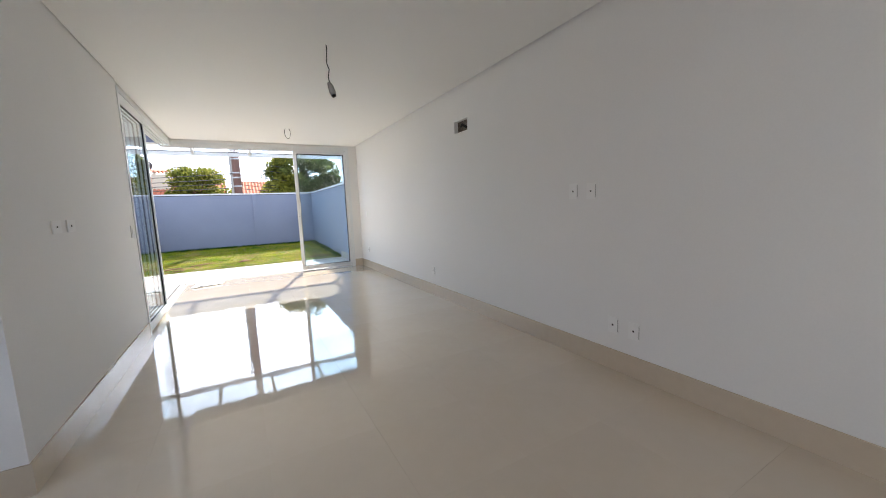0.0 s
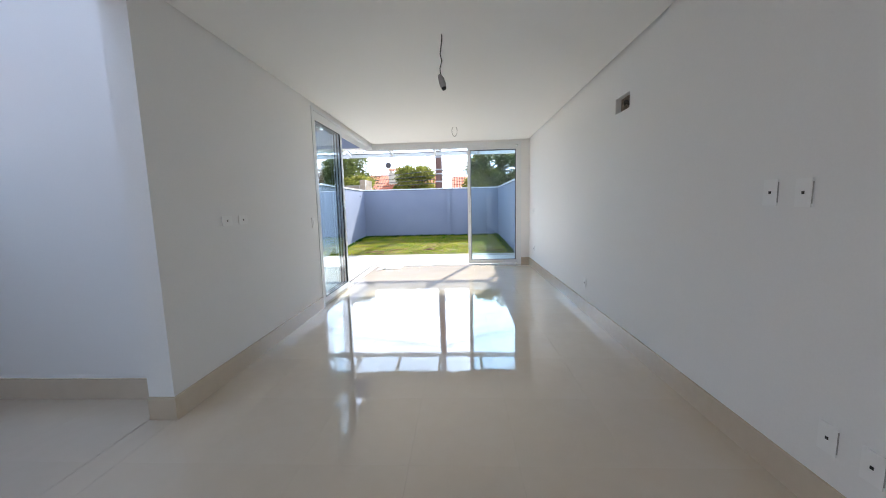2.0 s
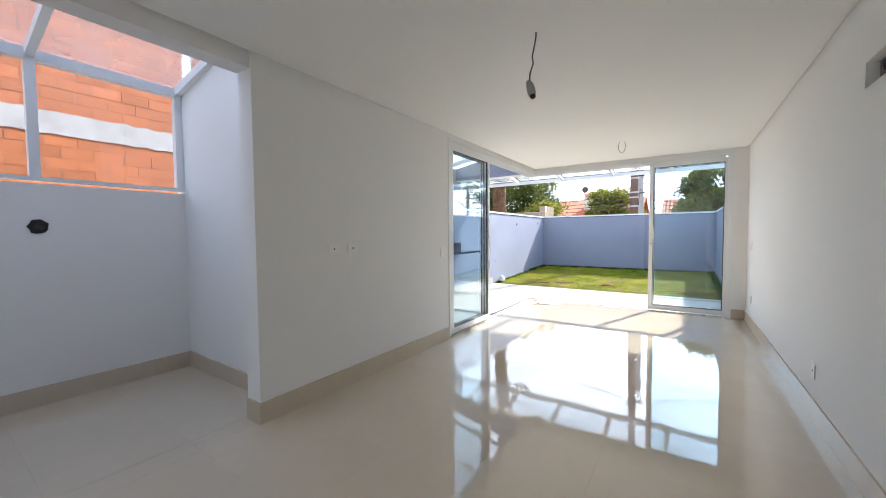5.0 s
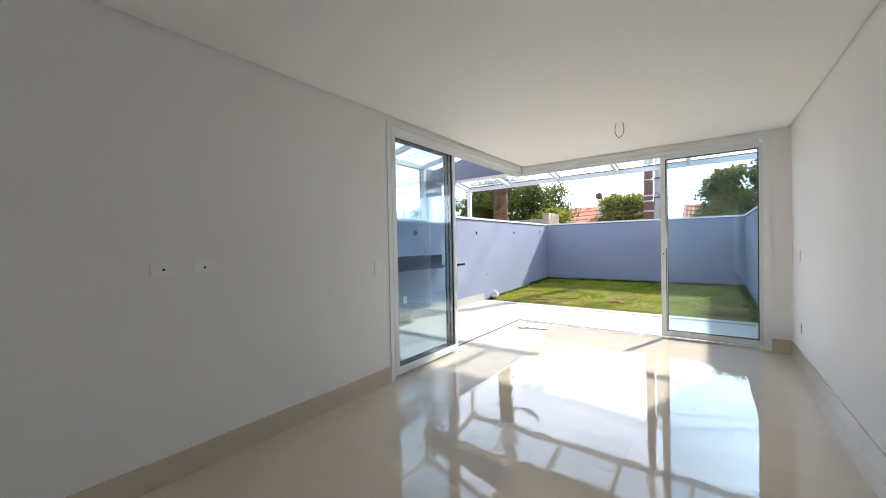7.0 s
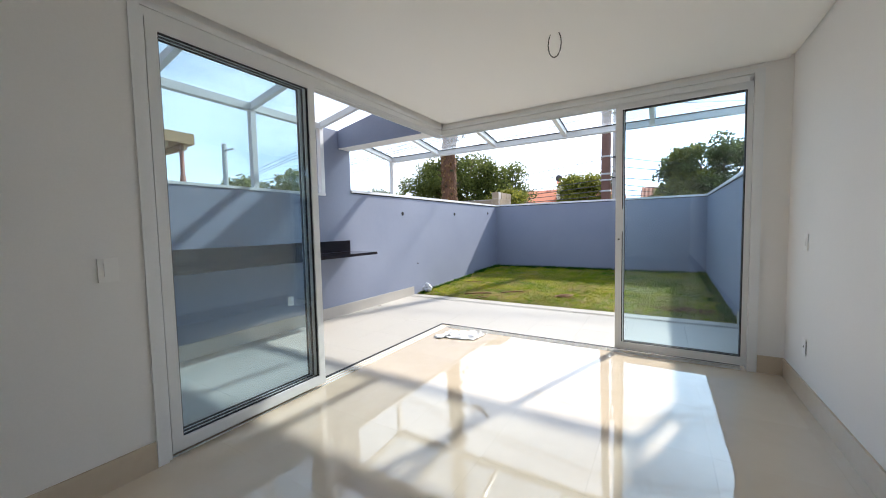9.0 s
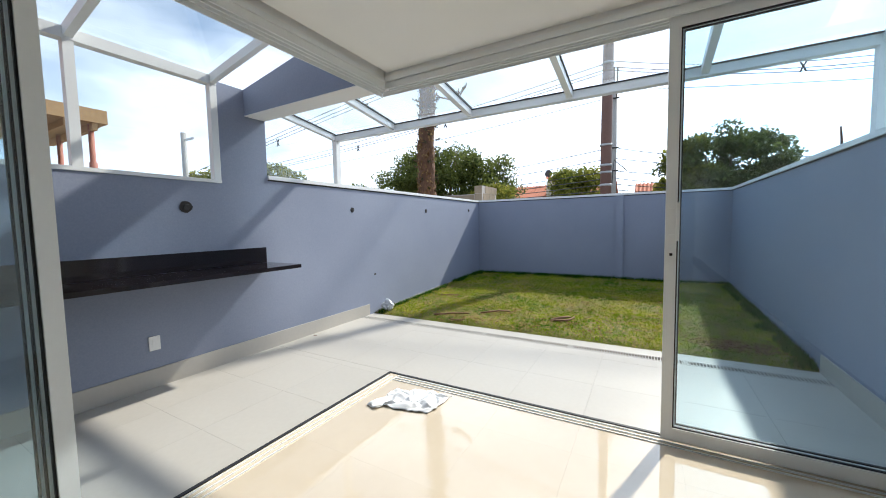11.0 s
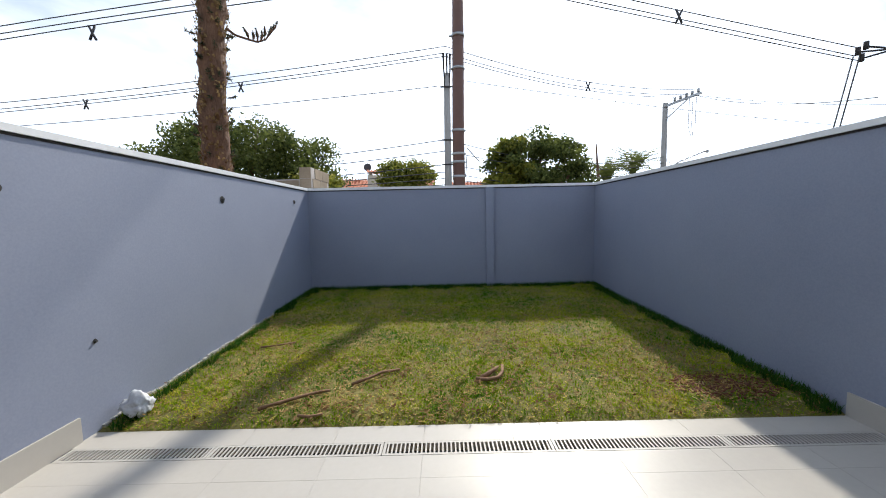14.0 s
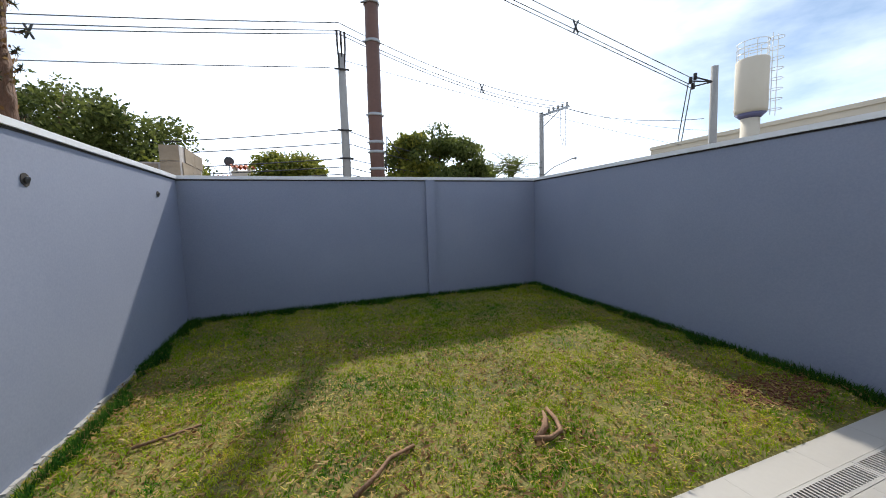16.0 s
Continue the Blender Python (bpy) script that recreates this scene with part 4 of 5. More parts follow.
bm = bmesh.new()
tube(bm, [trunk_axis(G0 + i * 0.12) for i in range(100)], [0.285 - 0.0015 * i + 0.012 * math.sin(i * 0.7) for i in range(100)], 28)
for v in bm.verts:
    k = 0.055 * noise.noise(v.co * 4.0) + 0.04 * noise.noise(v.co * 11)
    d = v.co - trunk_axis(v.co.z)
    d.z = 0
    v.co += d.normalized() * k
part("trunk", bm, M_BARK, conifer)
verts, faces, flakes, flake_faces = [], [], [], []
rng = np.random.default_rng(31)
twigs = bmesh.new()
base = np.array((-3.9, 15.1, G0))


def needle_tuft(c, tip, count, length):
    for _ in range(count):
        d = rng.normal(size=3)
        d /= np.linalg.norm(d)
        p = c + (tip - c) * rng.uniform(0.2, 1.0)
        s = rng.uniform(0.5, 1.0) * length
        w = np.cross(d, rng.normal(size=3))
        w /= np.linalg.norm(w)
        k = len(verts)
        verts.extend([tuple(p - w * 0.012 - base), tuple(p + w * 0.012 - base), tuple(p + d * s - base)])
        faces.append((k, k + 1, k + 2))


for i in range(130):
    z, a = rng.uniform(1.9, 8.0), rng.uniform(0, 2 * math.pi)
    reach = rng.uniform(0.04, 0.16) if rng.random() < 0.94 else 0.30
    c = np.array(trunk_axis(z)) + np.array((0.25 * math.cos(a), 0.25 * math.sin(a), 0))
    tip = c + np.array((math.cos(a) * reach, math.sin(a) * reach, rng.uniform(-0.02, 0.12)))
    tube(twigs, [c, (c + tip) / 2 - np.array((0, 0, 0.02)), tip], [0.014, 0.011, 0.008], 5)
    needle_tuft(c, tip, 30, 0.09)
for i in range(2600):
    z, a = rng.uniform(1.7, 8.0), rng.uniform(0, 2 * math.pi)
    if noise.noise(Vector((a * 1.5, z * 2.0, 4))) < -0.05:
        continue
    o = np.array((math.cos(a), math.sin(a), 0))
    p = np.array(trunk_axis(z)) + o * rng.uniform(0.245, 0.31)
    u = np.array((-math.sin(a), math.cos(a), 0)) * rng.uniform(0.012, 0.035)
    h = np.array((0, 0, rng.uniform(0.02, 0.06))) + o * rng.uniform(0.0, 0.03)
    k = len(flakes)
    flakes += [tuple(p - u - base), tuple(p + u - base), tuple(p + u * 0.4 + h - base), tuple(p - u * 0.6 + h - base)]
    flake_faces.append((k, k + 1, k + 2, k + 3))
hook = [Vector((-3.50, 15.08, 5.02)), Vector((-3.34, 15.08, 4.90)), Vector((-3.12, 15.08, 4.82)), Vector((-2.92, 15.08, 4.76)), Vector((-2.76, 15.08, 4.80)), Vector((-2.66, 15.08, 4.92))]
bough = bmesh.new()
tube(bough, hook, [0.024, 0.022, 0.02, 0.018, 0.016, 0.012], 7)
for k, q in enumerate((2.2, 2.6, 3.0, 3.4, 3.8, 4.2, 4.6, 5.0)):
    i = min(int(q), 4)
    p = hook[i].lerp(hook[i + 1], q - i)
    tip = p + Vector((-0.06 + 0.03 * k, rng.uniform(-0.08, 0.08), 0.20 + 0.02 * (k % 3)))
    tube(bough, [p, p.lerp(tip, 0.5) + Vector((0.03, 0, 0)), tip], [0.014, 0.018, 0.008], 6)
    needle_tuft(np.array(p), np.array(tip), 46, 0.05)
part("bough", bough, M_BARK, conifer, "hooked branch with upturned green tips")
for name, vs, fs, mat in (("needle_tuft", verts, faces, M_NEEDLE), ("bark_scale", flakes, flake_faces, M_SCALE)):
    me = bpy.data.meshes.new(name)
    me.from_pydata(vs, [], fs)
    me.materials.append(mat)
    ob = new(name, me)
    ob.parent = conifer
    tagged(ob, kind="stuff")
tagged(part("twig", twigs, M_BARK, conifer), kind="stuff")

# palms
def palm(at, h, label, seed):
    root = thing("palm_tree", at, label, "palm tree")
    rng = np.random.default_rng(seed)
    bm = bmesh.new()
    x, y, z = at
    tube(bm, [(x, y, z), (x + 0.1, y, z + h * 0.5), (x, y, z + h)], [0.14, 0.11, 0.09], 9)
    part("trunk", bm, M_BARK, root)
    bm = bmesh.new()
    for k in range(22):
        a, up = 2 * math.pi * k / 22 + rng.uniform(-0.2, 0.2), rng.uniform(0.7, 3.2)
        L = rng.uniform(1.5, 2.3)
        prev = Vector((x, y, z + h))
        d = Vector((math.cos(a), math.sin(a), up)).normalized()
        for s in range(9):
            cur = prev + d * L / 9
            side = d.cross(Vector((0, 0, 1))).normalized()
            w = 0.40 * math.sin(math.pi * (s + 1) / 10.5)
            for sg in (-1, 1):
                for q in (0.15, 0.6):
                    m = prev.lerp(cur, q)
                    e = m + side * sg * w + d * 0.2 - Vector((0, 0, 0.12))
                    n = m + d * 0.075
                    bm.faces.new([bm.verts.new(m), bm.verts.new(n), bm.verts.new(e)])
            prev = cur
            d = (d - Vector((0, 0, 0.17))).normalized()
    part("fronds", bm, M_LEAF, root)


palm((11.2, 28.0, G0), 3.7, "small palm with drooping feathery fronds", 3)
palm((9.6, 27.6, G0), 3.2, "small palm with drooping feathery fronds", 5)
bm = bmesh.new()
tube(bm, [(8.7, 26.5, G0), (8.65, 26.5, 3.0), (8.5, 26.5, 4.9)], [0.1, 0.08, 0.03], 7)
single("dead_tree", bm, M_BARK, "bare dead tree stem", "tree", at=(8.3, 26.5, G0))

# ---- poles and wires ----
p1 = thing("street_pole", (0.95, 15.55, G0), "thick brown painted steel pole with clamps", "pole")
bm = bmesh.new()
tube(bm, [(0.95, 15.55, G0), (0.95, 15.55, 3.2), (1.03, 15.55, 9.2)], [0.13, 0.125, 0.105], 20)
shaft = part("shaft", bm, M_RUST, p1)
for z in (2.15, 2.45, 2.62, 3.1, 4.35, 5.0, 6.1):
    bm = bmesh.new()
    tube(bm, [(0.95 + 0.012 * max(0, z - 3), 15.55, z), (0.95 + 0.012 * max(0, z - 3), 15.55, z + 0.05)], 0.137, 20)
    box(bm, 0.79, 1.11, 15.53, 15.57, z + 0.015, z + 0.035)
    part("clamp", bm, M_STEEL, shaft, "steel band clamp with bolts")
bm = bmesh.new()
tube(bm, [(1.09, 15.5, 2.2), (1.11, 15.48, 2.5), (1.13, 15.5, 2.75), (1.4, 15.7, 2.5)], 0.012, 6)
part("cable", bm, M_WIRE, p1)

p2 = thing("street_pole", (0.79, 19.4, G0), "slim grey concrete utility pole with insulators", "pole")
bm = bmesh.new()
tube(bm, [(0.79, 19.4, G0), (0.82, 19.4, 5.75)], [0.13, 0.10], 14)
part("shaft", bm, M_CONC, p2)
for dx in (-0.10, 0.0, 0.10):
    bm = bmesh.new()
    tube(bm, [(0.82 + dx * 0.6, 19.35, 5.3), (0.82 + dx, 19.3, 5.9), (0.82 + dx, 19.3, 6.3)], [0.02, 0.024, 0.032], 8)
    part("insulator", bm, M_DARK, p2, "dark insulator bracket")
for z in (5.3, 3.7, 2.95):
    part("crossbar", boxes((0.61, 0.99, 19.26, 19.30, z, z + 0.04)), M_DARK, p2)

p3 = thing("street_pole", (9.93, 23.2, G0), "grey concrete utility pole with cross-arm and lamp arm", "pole")
bm = bmesh.new()
tube(bm, [(9.95, 23.2, G0), (9.95, 23.2, 5.85)], [0.13, 0.10], 14)
part("shaft", bm, M_CONC, p3)
bm = bmesh.new()
beam(bm, (9.93, 23.1, 5.75), (11.0, 22.6, 6.1), 0.09, 0.09)
for k in range(5):
    tube(bm, [(10.2 + 0.18 * k, 22.98 - 0.085 * k, 5.84 + 0.06 * k), (10.2 + 0.18 * k, 22.98 - 0.085 * k, 5.99 + 0.06 * k)], 0.05, 8)
beam(bm, (9.93, 23.1, 5.2), (10.6, 22.8, 5.9), 0.05, 0.05)
part("cross_arm", bm, M_STEEL, p3)
bm = bmesh.new()
tube(bm, [(9.93, 23.1, 3.0), (10.4, 22.9, 3.4), (11.2, 22.6, 3.75), (11.35, 22.55, 3.75)], [0.035, 0.03, 0.03, 0.07], 8)
part("lamp_arm", bm, M_STEEL, p3)
bm = bmesh.new()
for dx in (0, 0.14, 0.28):
    tube(bm, [(10.65 + dx, 22.75, 5.95), (10.6 + dx, 22.7, 4.8), (10.75 + dx * 0.5, 22.7, 4.3)], 0.012, 5)
part("drop_cable", bm, M_WIRE, p3)

p4 = thing("street_pole", (11.4, 16.6, G0), "grey concrete utility pole with a spacer bracket", "pole")
bm = bmesh.new()
tube(bm, [(11.4, 16.6, G0), (11.4, 16.6, 5.5)], [0.13, 0.095], 14)
part("shaft", bm, M_CONC, p4)
bm = bmesh.new()
for dx, dz in ((-0.45, 0.0), (-0.26, 0.13), (-0.35, -0.15)):
    tube(bm, [(11.35, 16.6, 5.05), (11.05 + dx, 16.75, 5.05 + dz)], 0.022, 6)
    tube(bm, [(11.05 + dx, 16.75, 4.98 + dz), (11.05 + dx, 16.75, 5.16 + dz)], 0.05, 8)
part("bracket", bm, M_DARK, p4)
bm = bmesh.new()
for dx in (-0.55, -0.4):
    tube(bm, [(11.05 + dx, 16.75, 4.95), (10.9 + dx, 16.8, 4.0), (10.75 + dx, 16.8, 3.3)], 0.016, 5)
part("drop_cable", bm, M_WIRE, p4)

p5 = thing("street_pole", (-19.7, 16.2, G0), "distant dark utility pole", "pole")
bm = bmesh.new()
tube(bm, [(-19.7, 16.2, G0), (-19.7, 16.2, 6.4)], [0.17, 0.13], 10)
part("shaft", bm, M_CONC, p5)
part("cross_arm", boxes((-19.7, -18.7, 16.15, 16.22, 5.95, 6.05)), M_STEEL, p5)


def wire(a, b, sag, r=0.010, label="thin black overhead electric cable", n=18):
    bm = bmesh.new()
    a, b = Vector(a), Vector(b)
    tube(bm, [a.lerp(b, k / n) - Vector((0, 0, 4 * sag * (k / n) * (1 - k / n))) for k in range(n + 1)], r, 5)
    return single("overhead_cable", bm, M_WIRE, label, "cable", "overhead cables", at=a)


def spacer(at):
    bm = bmesh.new()
    x, y, z = at
    for s in (-1, 1):
        tube(bm, [(x - 0.07 * s, y, z - 0.15), (x, y, z), (x + 0.07 * s, y, z + 0.15)], 0.024, 6)
    return single("cable_spacer", bm, M_WIRE, "black cross-shaped cable spacer", "cable spacer", "cable spacers", at=at)


for dy, dz in ((0, 0.17), (0.05, 0.0), (0, -0.12)):
    wire((0.97, 15.75 + dy, 6.42 + dz), (10.6, 16.75 + dy, 4.98 + dz), 0.0 + 0.1 * abs(dz), 0.011)
    wire((0.97, 15.75 + dy, 6.42 + dz), (-19.5, 16.2 + dy, 3.95 + dz), -0.25 + 0.3 * abs(dz), 0.011, n=26)
    wire((0.78, 19.3 + dy, 6.35 + dz), (10.8, 22.7 + dy, 6.05 + dz), 0.38, 0.012)
    wire((0.78, 19.3 + dy, 6.35 + dz), (-26.0, 19.8 + dy, 4.55 + dz), 0.38, 0.012, n=26)
wire((10.8, 22.7, 6.0), (11.0, 16.6, 3.95), 0.25)
wire((10.8, 22.7, 6.0), (24.0, 25.0, 6.2), 0.25)
wire((0.9, 19.4, 5.6), (16.0, 21.0, 4.2), 0.12, 0.009)
wire((0.5, 19.4, 5.38), (-26.0, 19.8, 4.1), 0.25, 0.011, n=26)
for i, z in enumerate((2.35, 2.55, 2.75, 2.98, 3.4, 3.75)):
    wire((0.79, 19.35, z), (-24.0, 24.0 + 0.3 * i, z + 0.25), 0.25 + 0.06 * i, 0.014, "bundled telephone cable between poles", 24)
    wire((0.79, 19.35, z), (9.9, 23.1, z + 0.4 - 0.1 * i), 0.35 + 0.07 * (i % 3), 0.013, "bundled telephone cable between poles")
for at in ((5.93, 16.2, 5.66), (5.85, 21.0, 5.83), (-6.9, 16.0, 5.45), (-11.9, 16.1, 4.9), (-10.5, 19.5, 5.08), (-5.6, 19.45, 5.49)):
    spacer(at)

# ---- neighbouring houses ----
def tiled_roof(bm, x0, x1, y0, y1, z0, z1, step=0.2):
    """Two slopes of rolled tiles, the ridge along x."""
    ym = (y0 + y1) / 2
    n = int((x1 - x0) / step) * 4
    for ya, yb in ((y0, ym), (y1, ym)):
        rows = []
        for i in range(n + 1):
            x = x0 + (x1 - x0) * i / n
            h = 0.05 * math.sin(2 * math.pi * i / 4)
            rows.append([bm.verts.new((x, ya + (yb - ya) * k / 6, z0 + (z1 - z0) * k / 6 + h - 0.02 * (k % 1))) for k in range(7)])
        for a, b in zip(rows, rows[1:]):
            for k in range(6):
                bm.faces.new((a[k], b[k], b[k + 1], a[k + 1]))
    bmesh.ops.recalc_face_normals(bm, faces=bm.faces)


def small_house(x0, x1, y0, y1, wall, ridge, label, chimney=None):
    root = thing("house", ((x0 + x1) / 2, (y0 + y1) / 2, G0), label, "house", "houses beyond the wall")
    bm = boxes((x0, x1, y0, y1, G0, wall))
    prism(bm, [(y0, wall), (y1, wall), ((y0 + y1) / 2, ridge - 0.1)], "x", x0, x1)
    part("wall", bm, M_CREAM, root)
    bm = bmesh.new()
    tiled_roof(bm, x0 - 0.4, x1 + 0.4, y0 - 0.4, y1 + 0.4, wall - 0.1, ridge)
    roof = part("roof", bm, M_ROOF, root, "red clay tile roof")
    for x in np.arange(x0 + 0.8, x1 - 1.2, 2.2):
        part("window", boxes((x, x + 1.0, y0 - 0.03, y0 - 0.005, 0.9, 1.9)), M_DARK, root, "dark window")
    if chimney:
        cx, cy, top = chimney
        bm = boxes((cx - 0.42, cx + 0.42, cy - 0.35, cy + 0.35, wall, top))
        box(bm, cx - 0.36, cx - 0.24, cy - 0.3, cy + 0.3, top, top + 0.16)
        box(bm, cx + 0.24, cx + 0.36, cy - 0.3, cy + 0.3, top, top + 0.16)
        stack = part("chimney", bm, M_CREAM, roof, "cream chimney with a small tiled cap")
        bm = bmesh.new()
        tiled_roof(bm, cx - 0.5, cx + 0.5, cy - 0.45, cy + 0.45, top + 0.16, top + 0.32, 0.2)
        part("chimney_cap", bm, M_ROOF, root, "red tile chimney cap")
    return root


small_house(-8.0, -0.2, 27.6, 33.0, 2.5, 3.75, "low cream house with red tile roof and chimney", (-3.1, 28.6, 3.75))
small_house(1.6, 7.0, 28.0, 33.0, 2.5, 3.5, "low cream house with red tile roof")
dish = thing("satellite_dish", (-4.08, 31.2, 3.3), "small dark satellite dish on a thin mast", "satellite dish")
bm = bmesh.new()
bmesh.ops.create_uvsphere(bm, u_segments=18, v_segments=9, radius=0.25)
for v in bm.verts:
    v.co = Vector((v.co.x, v.co.y * 0.22, v.co.z)) + Vector((-4.08, 31.2, 4.6))
part("reflector", bm, M_WIRE, dish, "dark mesh reflector")
bm = bmesh.new()
tube(bm, [(-4.08, 31.25, 3.3), (-4.08, 31.25, 4.58)], 0.03, 8)
part("mast", bm, M_STEEL, dish)

hall = thing("hall_building", (22.0, 18.0, G0), "long plain cream building with a flat roofline", "building")
part("wall", boxes((19.6, 30.0, 4.0, 25.6, G0, 4.9)), M_CREAM, hall)
part("parapet", boxes((19.54, 30.1, 3.9, 25.66, 4.9, 5.08)), M_CREAM, hall)

tank = thing("water_tank", (15.4, 17.9, G0), "cream cylindrical steel water tower with caged ladder", "water tower")
bm = bmesh.new()
tube(bm, [(15.4, 17.9, 4.72), (15.4, 17.9, 4.85), (15.4, 17.9, 6.62), (15.4, 17.9, 6.66)], [0.46, 0.50, 0.50, 0.47], 32)
drum = part("drum", bm, M_CREAM, tank)
bm = bmesh.new()
tube(bm, [(15.4, 17.9, 4.55), (15.4, 17.9, 4.72)], [0.30, 0.47], 28)
part("cone", bm, surface("blue_grey_paint", (0.10, 0.10, 0.20), (0.15, 0.15, 0.27), 0.6), tank, "dark blue tank bottom")
bm = bmesh.new()
tube(bm, [(15.4, 17.9, G0), (15.4, 17.9, 4.56)], 0.29, 24)
part("column", bm, M_CREAM, tank)
for z in (6.85, 7.05, 7.25):
    bm = bmesh.new()
    tube(bm, [(15.4 + 0.47 * math.cos(a), 17.9 + 0.47 * math.sin(a), z) for a in [2 * math.pi * k / 28 for k in range(29)]], 0.016, 5)
    part("guard_rail", bm, M_ALU, drum)
for k in range(8):
    a = 2 * math.pi * k / 8
    bm = bmesh.new()
    tube(bm, [(15.4 + 0.47 * math.cos(a), 17.9 + 0.47 * math.sin(a), 6.64), (15.4 + 0.47 * math.cos(a), 17.9 + 0.47 * math.sin(a), 7.27)], 0.016, 5)
    part("rail_post", bm, M_ALU, drum)
for dx in (0.0, 0.3):
    bm = bmesh.new()
    tube(bm, [(15.8 + dx, 17.5, 4.6), (15.8 + dx, 17.5, 7.5)], 0.016, 5)
    part("ladder_rail", bm, M_ALU, drum)
for z in np.arange(4.8, 7.5, 0.36):
    bm = bmesh.new()
    tube(bm, [(15.95 + 0.2 * math.cos(a), 17.45 + 0.2 * math.sin(a), z) for a in [2 * math.pi * k / 14 for k in range(15)]], 0.014, 5)
    part("ladder_hoop", bm, M_ALU, drum)

# building under construction: timber formwork slab on props
site = thing("formwork_slab", (-9.0, 7.6, G0), "timber formwork slab on red props, under construction", "building site")
part("slab_edge", boxes((-10.6, -7.9, 6.2, 9.15, 3.48, 3.75)), M_WOOD, site, "raw timber slab edge boards")
for y in np.arange(6.4, 9.2, 0.42):
    part("joist", boxes((-10.6, -7.95, y, y + 0.08, 3.34, 3.478)), M_WOOD, site)
for x, y in ((-8.15, 8.95), (-8.3, 8.2), (-9.8, 8.9)):
    bm = bmesh.new()
    tube(bm, [(x, y, G0), (x, y, 2.7), (x, y, 2.71), (x, y, 3.48)], [0.07, 0.07, 0.05, 0.05], 10)
    part("prop", bm, M_PROP, site, "red steel prop")
part("stud_wall", boxes((-8.1, -7.95, 6.2, 6.9, G0, 4.3)), M_WOOD, site)
part("block_wall", boxes((-8.2, -8.1, 6.9, 7.5, G0, 3.3)), M_BLOCK, site, "raw grey block wall")
for z in (1.9, 2.35, 2.8, 3.15):
    part("plank", boxes((-8.098, -8.06, 6.9, 7.55, z, z + 0.12)), M_WOOD, site)


# ---- pieces: blocks, bricks, floor tiles ----
def piece(name, me, at, parent, rot=0.0):
    ob = new(name, me)
    ob.parent = parent
    ob.location = Vector(at) - parent.location
    ob.rotation_euler.z = rot
    return ob


def piece_mesh(name, sx, sy, sz, material, bevel=0.0):
    bm = bmesh.new()
    box(bm, -sx / 2, sx / 2, -sy / 2, sy / 2, -sz / 2, sz / 2)
    if bevel:
        bevelled(bm, bevel, 1)
    return mesh_of(name, bm, material)


bw = thing("block_wall", (-2.6, 14.2, G0), "raw tan concrete block wall beyond the garden", "wall")
part("core", boxes((-1.86, -1.66, 14.06, 15.0, G0, 2.22), (-5.0, -1.86, 14.12, 14.28, G0, 2.03)), M_MORTAR, bw, "mortar joints")
blk = piece_mesh("block", 0.38, 0.02, 0.18, M_BLOCK, 0.006)
blk_end = piece_mesh("block", 0.19, 0.02, 0.18, M_BLOCK, 0.006)
blk_y = piece_mesh("block", 0.02, 0.38, 0.18, M_BLOCK, 0.006)
for r in range(4):
    z = 1.56 + 0.19 * r
    for k in range(2):
        piece("block", blk_y, (-1.658, 14.31 + 0.39 * k + 0.12 * (r % 2), z), bw)
    piece("block", blk_end, (-1.76, 14.058, z), bw)
    for k in range(8 if r < 3 else 0):
        piece("block", blk, (-2.09 - 0.39 * k + 0.0 - 0.19 * (r % 2), 14.118, z - 0.02), bw)

brick_house = thing("brick_building", (-6.1, 2.5, G0), "unplastered orange hollow-brick wall with concrete bands", "building")
BX = -6.0
SLOT = (4.74, 4.97)
Y0, Y1 = -2.8, 6.2
part("mortar_core", boxes((BX - 0.19, BX - 0.003, Y0, SLOT[0], G0, 5.06), (BX - 0.19, BX - 0.003, SLOT[1], Y1, G0, 5.06), (BX - 0.19, BX - 0.10, SLOT[0], SLOT[1], G0, 3.87)), M_JOINT, brick_house, "mortar joints between the bricks")
band = bmesh.new()
low = [(Y0 + 0.15 * i, 2.93 + 0.03 * noise.noise(Vector((i * 0.9, 0, 0)))) for i in range(61)]
high = [(Y0 + 0.15 * i, 3.29 + 0.035 * noise.noise(Vector((i * 0.9, 7, 0)))) for i in range(61)]
prism(band, low + high[::-1], "x", BX - 0.003, BX + 0.02)
part("concrete_band", band, M_MORTAR, brick_house, "rough pale concrete band")
part("concrete_post", bevelled(boxes((BX - 0.1, BX + 0.015, SLOT[0] + 0.005, SLOT[1] - 0.005, 1.0, 2.925)), 0.008, 1), M_MORTAR, brick_house, "rough pale concrete post")
bk = piece_mesh("brick", 0.02, 0.386, 0.183, M_BRICK, 0.003)
rows_z = [2.09 + 0.19 * k for k in range(5)] + [3.385 + 0.19 * k for k in range(9)]
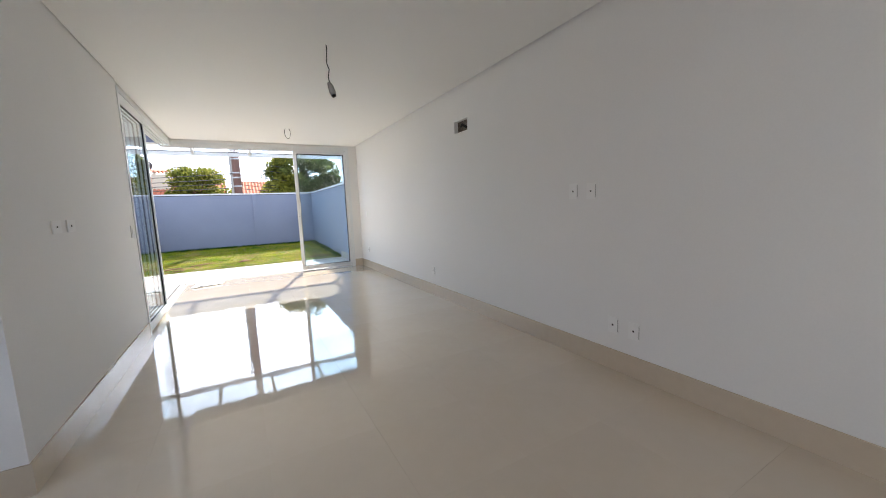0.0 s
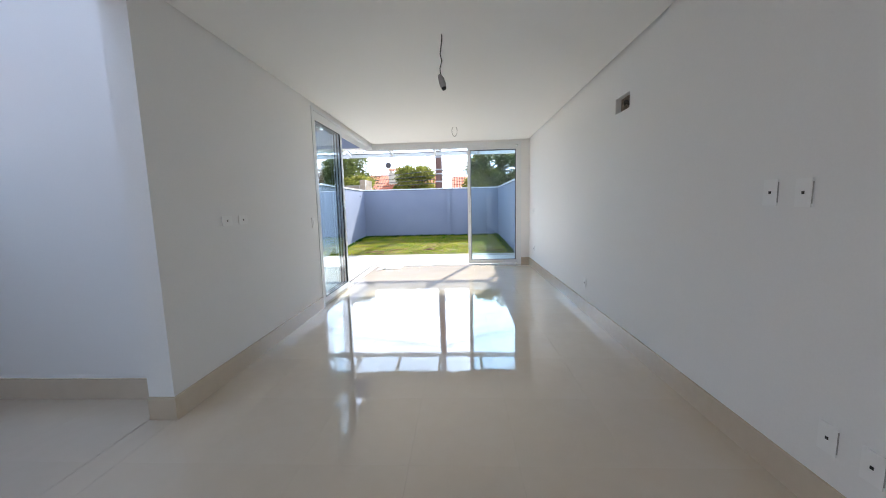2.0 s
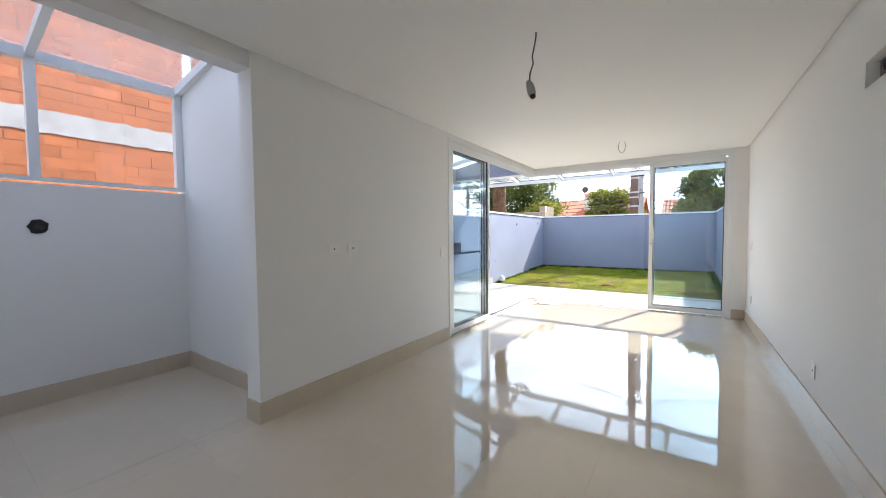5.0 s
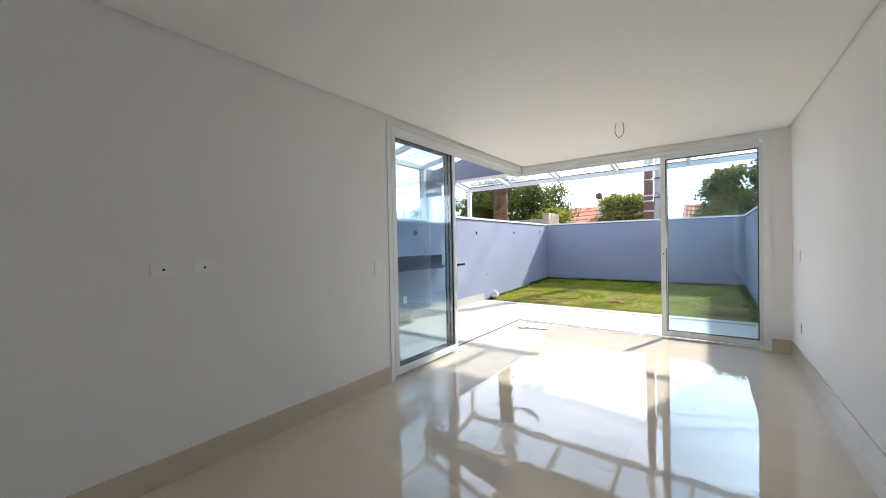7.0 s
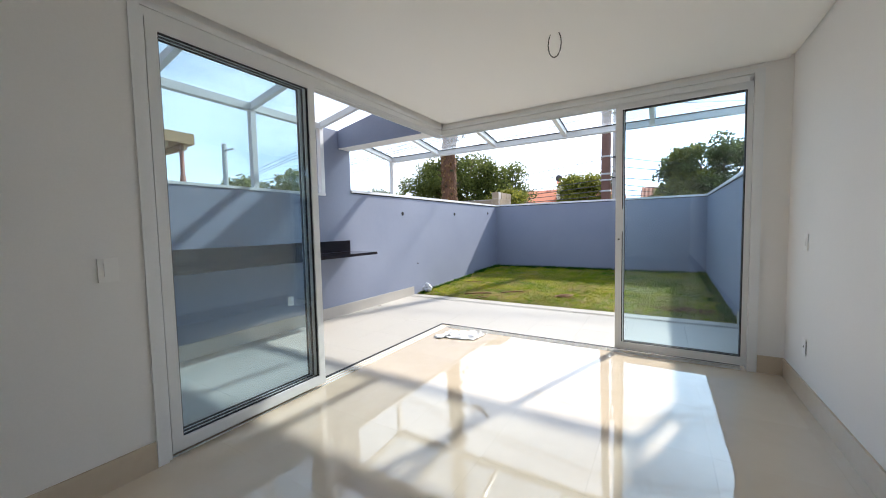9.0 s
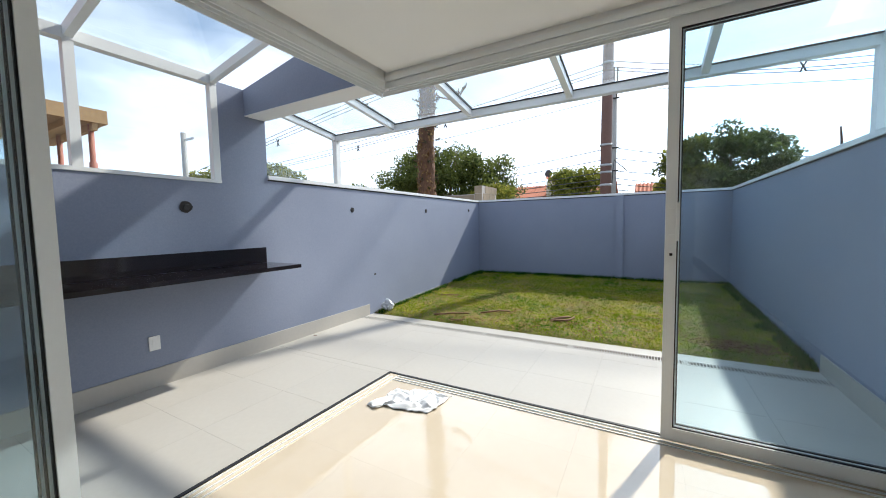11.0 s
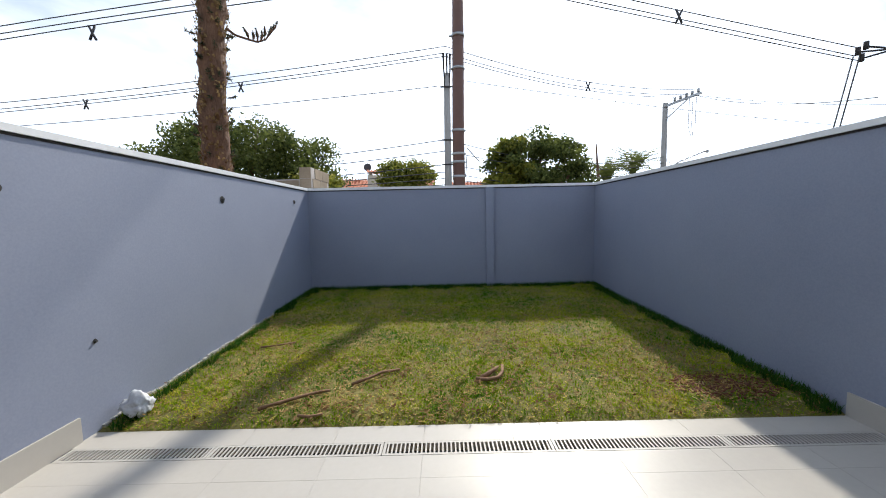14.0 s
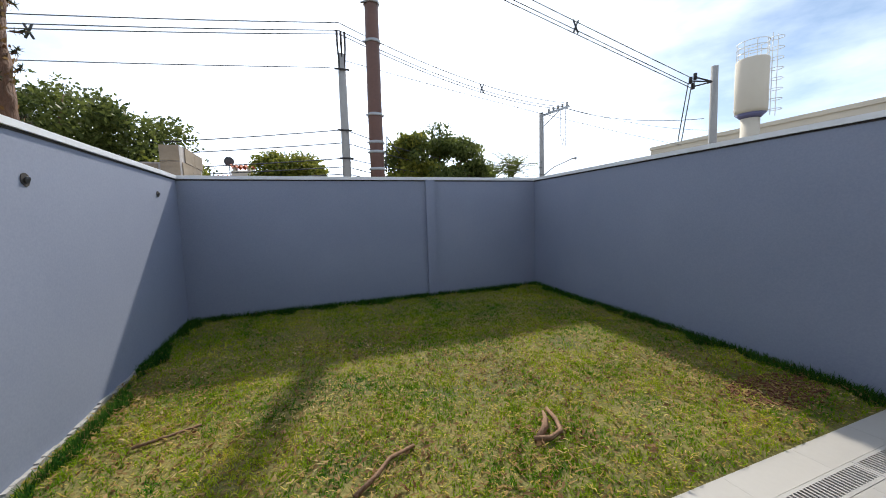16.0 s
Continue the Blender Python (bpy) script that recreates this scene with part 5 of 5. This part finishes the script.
for r, z in enumerate(rows_z):
    for k in range(14):
        y = 0.6 + 0.396 * k + 0.198 * (r % 2) + random.uniform(-0.006, 0.006)
        if SLOT[0] - 0.195 < y < SLOT[1] + 0.195:
            y = SLOT[0] - 0.195 if y < sum(SLOT) / 2 else SLOT[1] + 0.195
        piece("brick", bk, (BX + random.uniform(-0.008, -0.002), y, z + random.uniform(-0.003, 0.003)), brick_house)

TW, TL = 0.535, 0.61
tile_in = piece_mesh("tile", TW - 0.0004, TL - 0.0004, 0.008, M_FLOOR)
tile_out = piece_mesh("tile", TW - 0.0012, TL - 0.0012, 0.008, M_PATIO)


def tile_field(parent, me, material, x0, x1, y0, y1, ox, oy, gap):
    """Whole tiles share one mesh; those at the edges are cut to fit."""
    i0, i1 = math.floor((x0 - ox) / TW), math.ceil((x1 - ox) / TW)
    j0, j1 = math.floor((y0 - oy) / TL), math.ceil((y1 - oy) / TL)
    for i in range(i0, i1):
        for j in range(j0, j1):
            a, b = max(x0, ox + i * TW), min(x1, ox + (i + 1) * TW)
            c, d = max(y0, oy + j * TL), min(y1, oy + (j + 1) * TL)
            if b - a < 0.01 or d - c < 0.01:
                continue
            whole = b - a > TW - 1e-4 and d - c > TL - 1e-4
            m = me if whole else piece_mesh("tile", b - a - gap, d - c - gap, 0.008, material)
            piece("tile", m, ((a + b) / 2, (c + d) / 2, -0.004), parent)


tile_field(slab, tile_in, M_FLOOR, 0.013, RX - 0.001, YB, 8.236, 0.42, 0.0, 0.0004)
tile_field(slab, tile_in, M_FLOOR, -0.15, 0.012, 1.43, 2.81, 0.42, 0.0, 0.0004)
tile_field(niche_floor, tile_in, M_FLOOR, GX0, -0.152, 0.6, 3.05, 0.42, 0.0, 0.0004)
tile_field(patio, tile_out, M_PATIO, GX0, -0.13, 3.2, 8.374, 0.42, 0.36, 0.0012)
tile_field(patio, tile_out, M_PATIO, GX0, GX1, 8.376, 9.688, 0.42, 0.36, 0.0012)
tile_field(patio, tile_out, M_PATIO, GX0, GX1, 9.812, LAWN_Y, 0.42, 9.812, 0.0012)
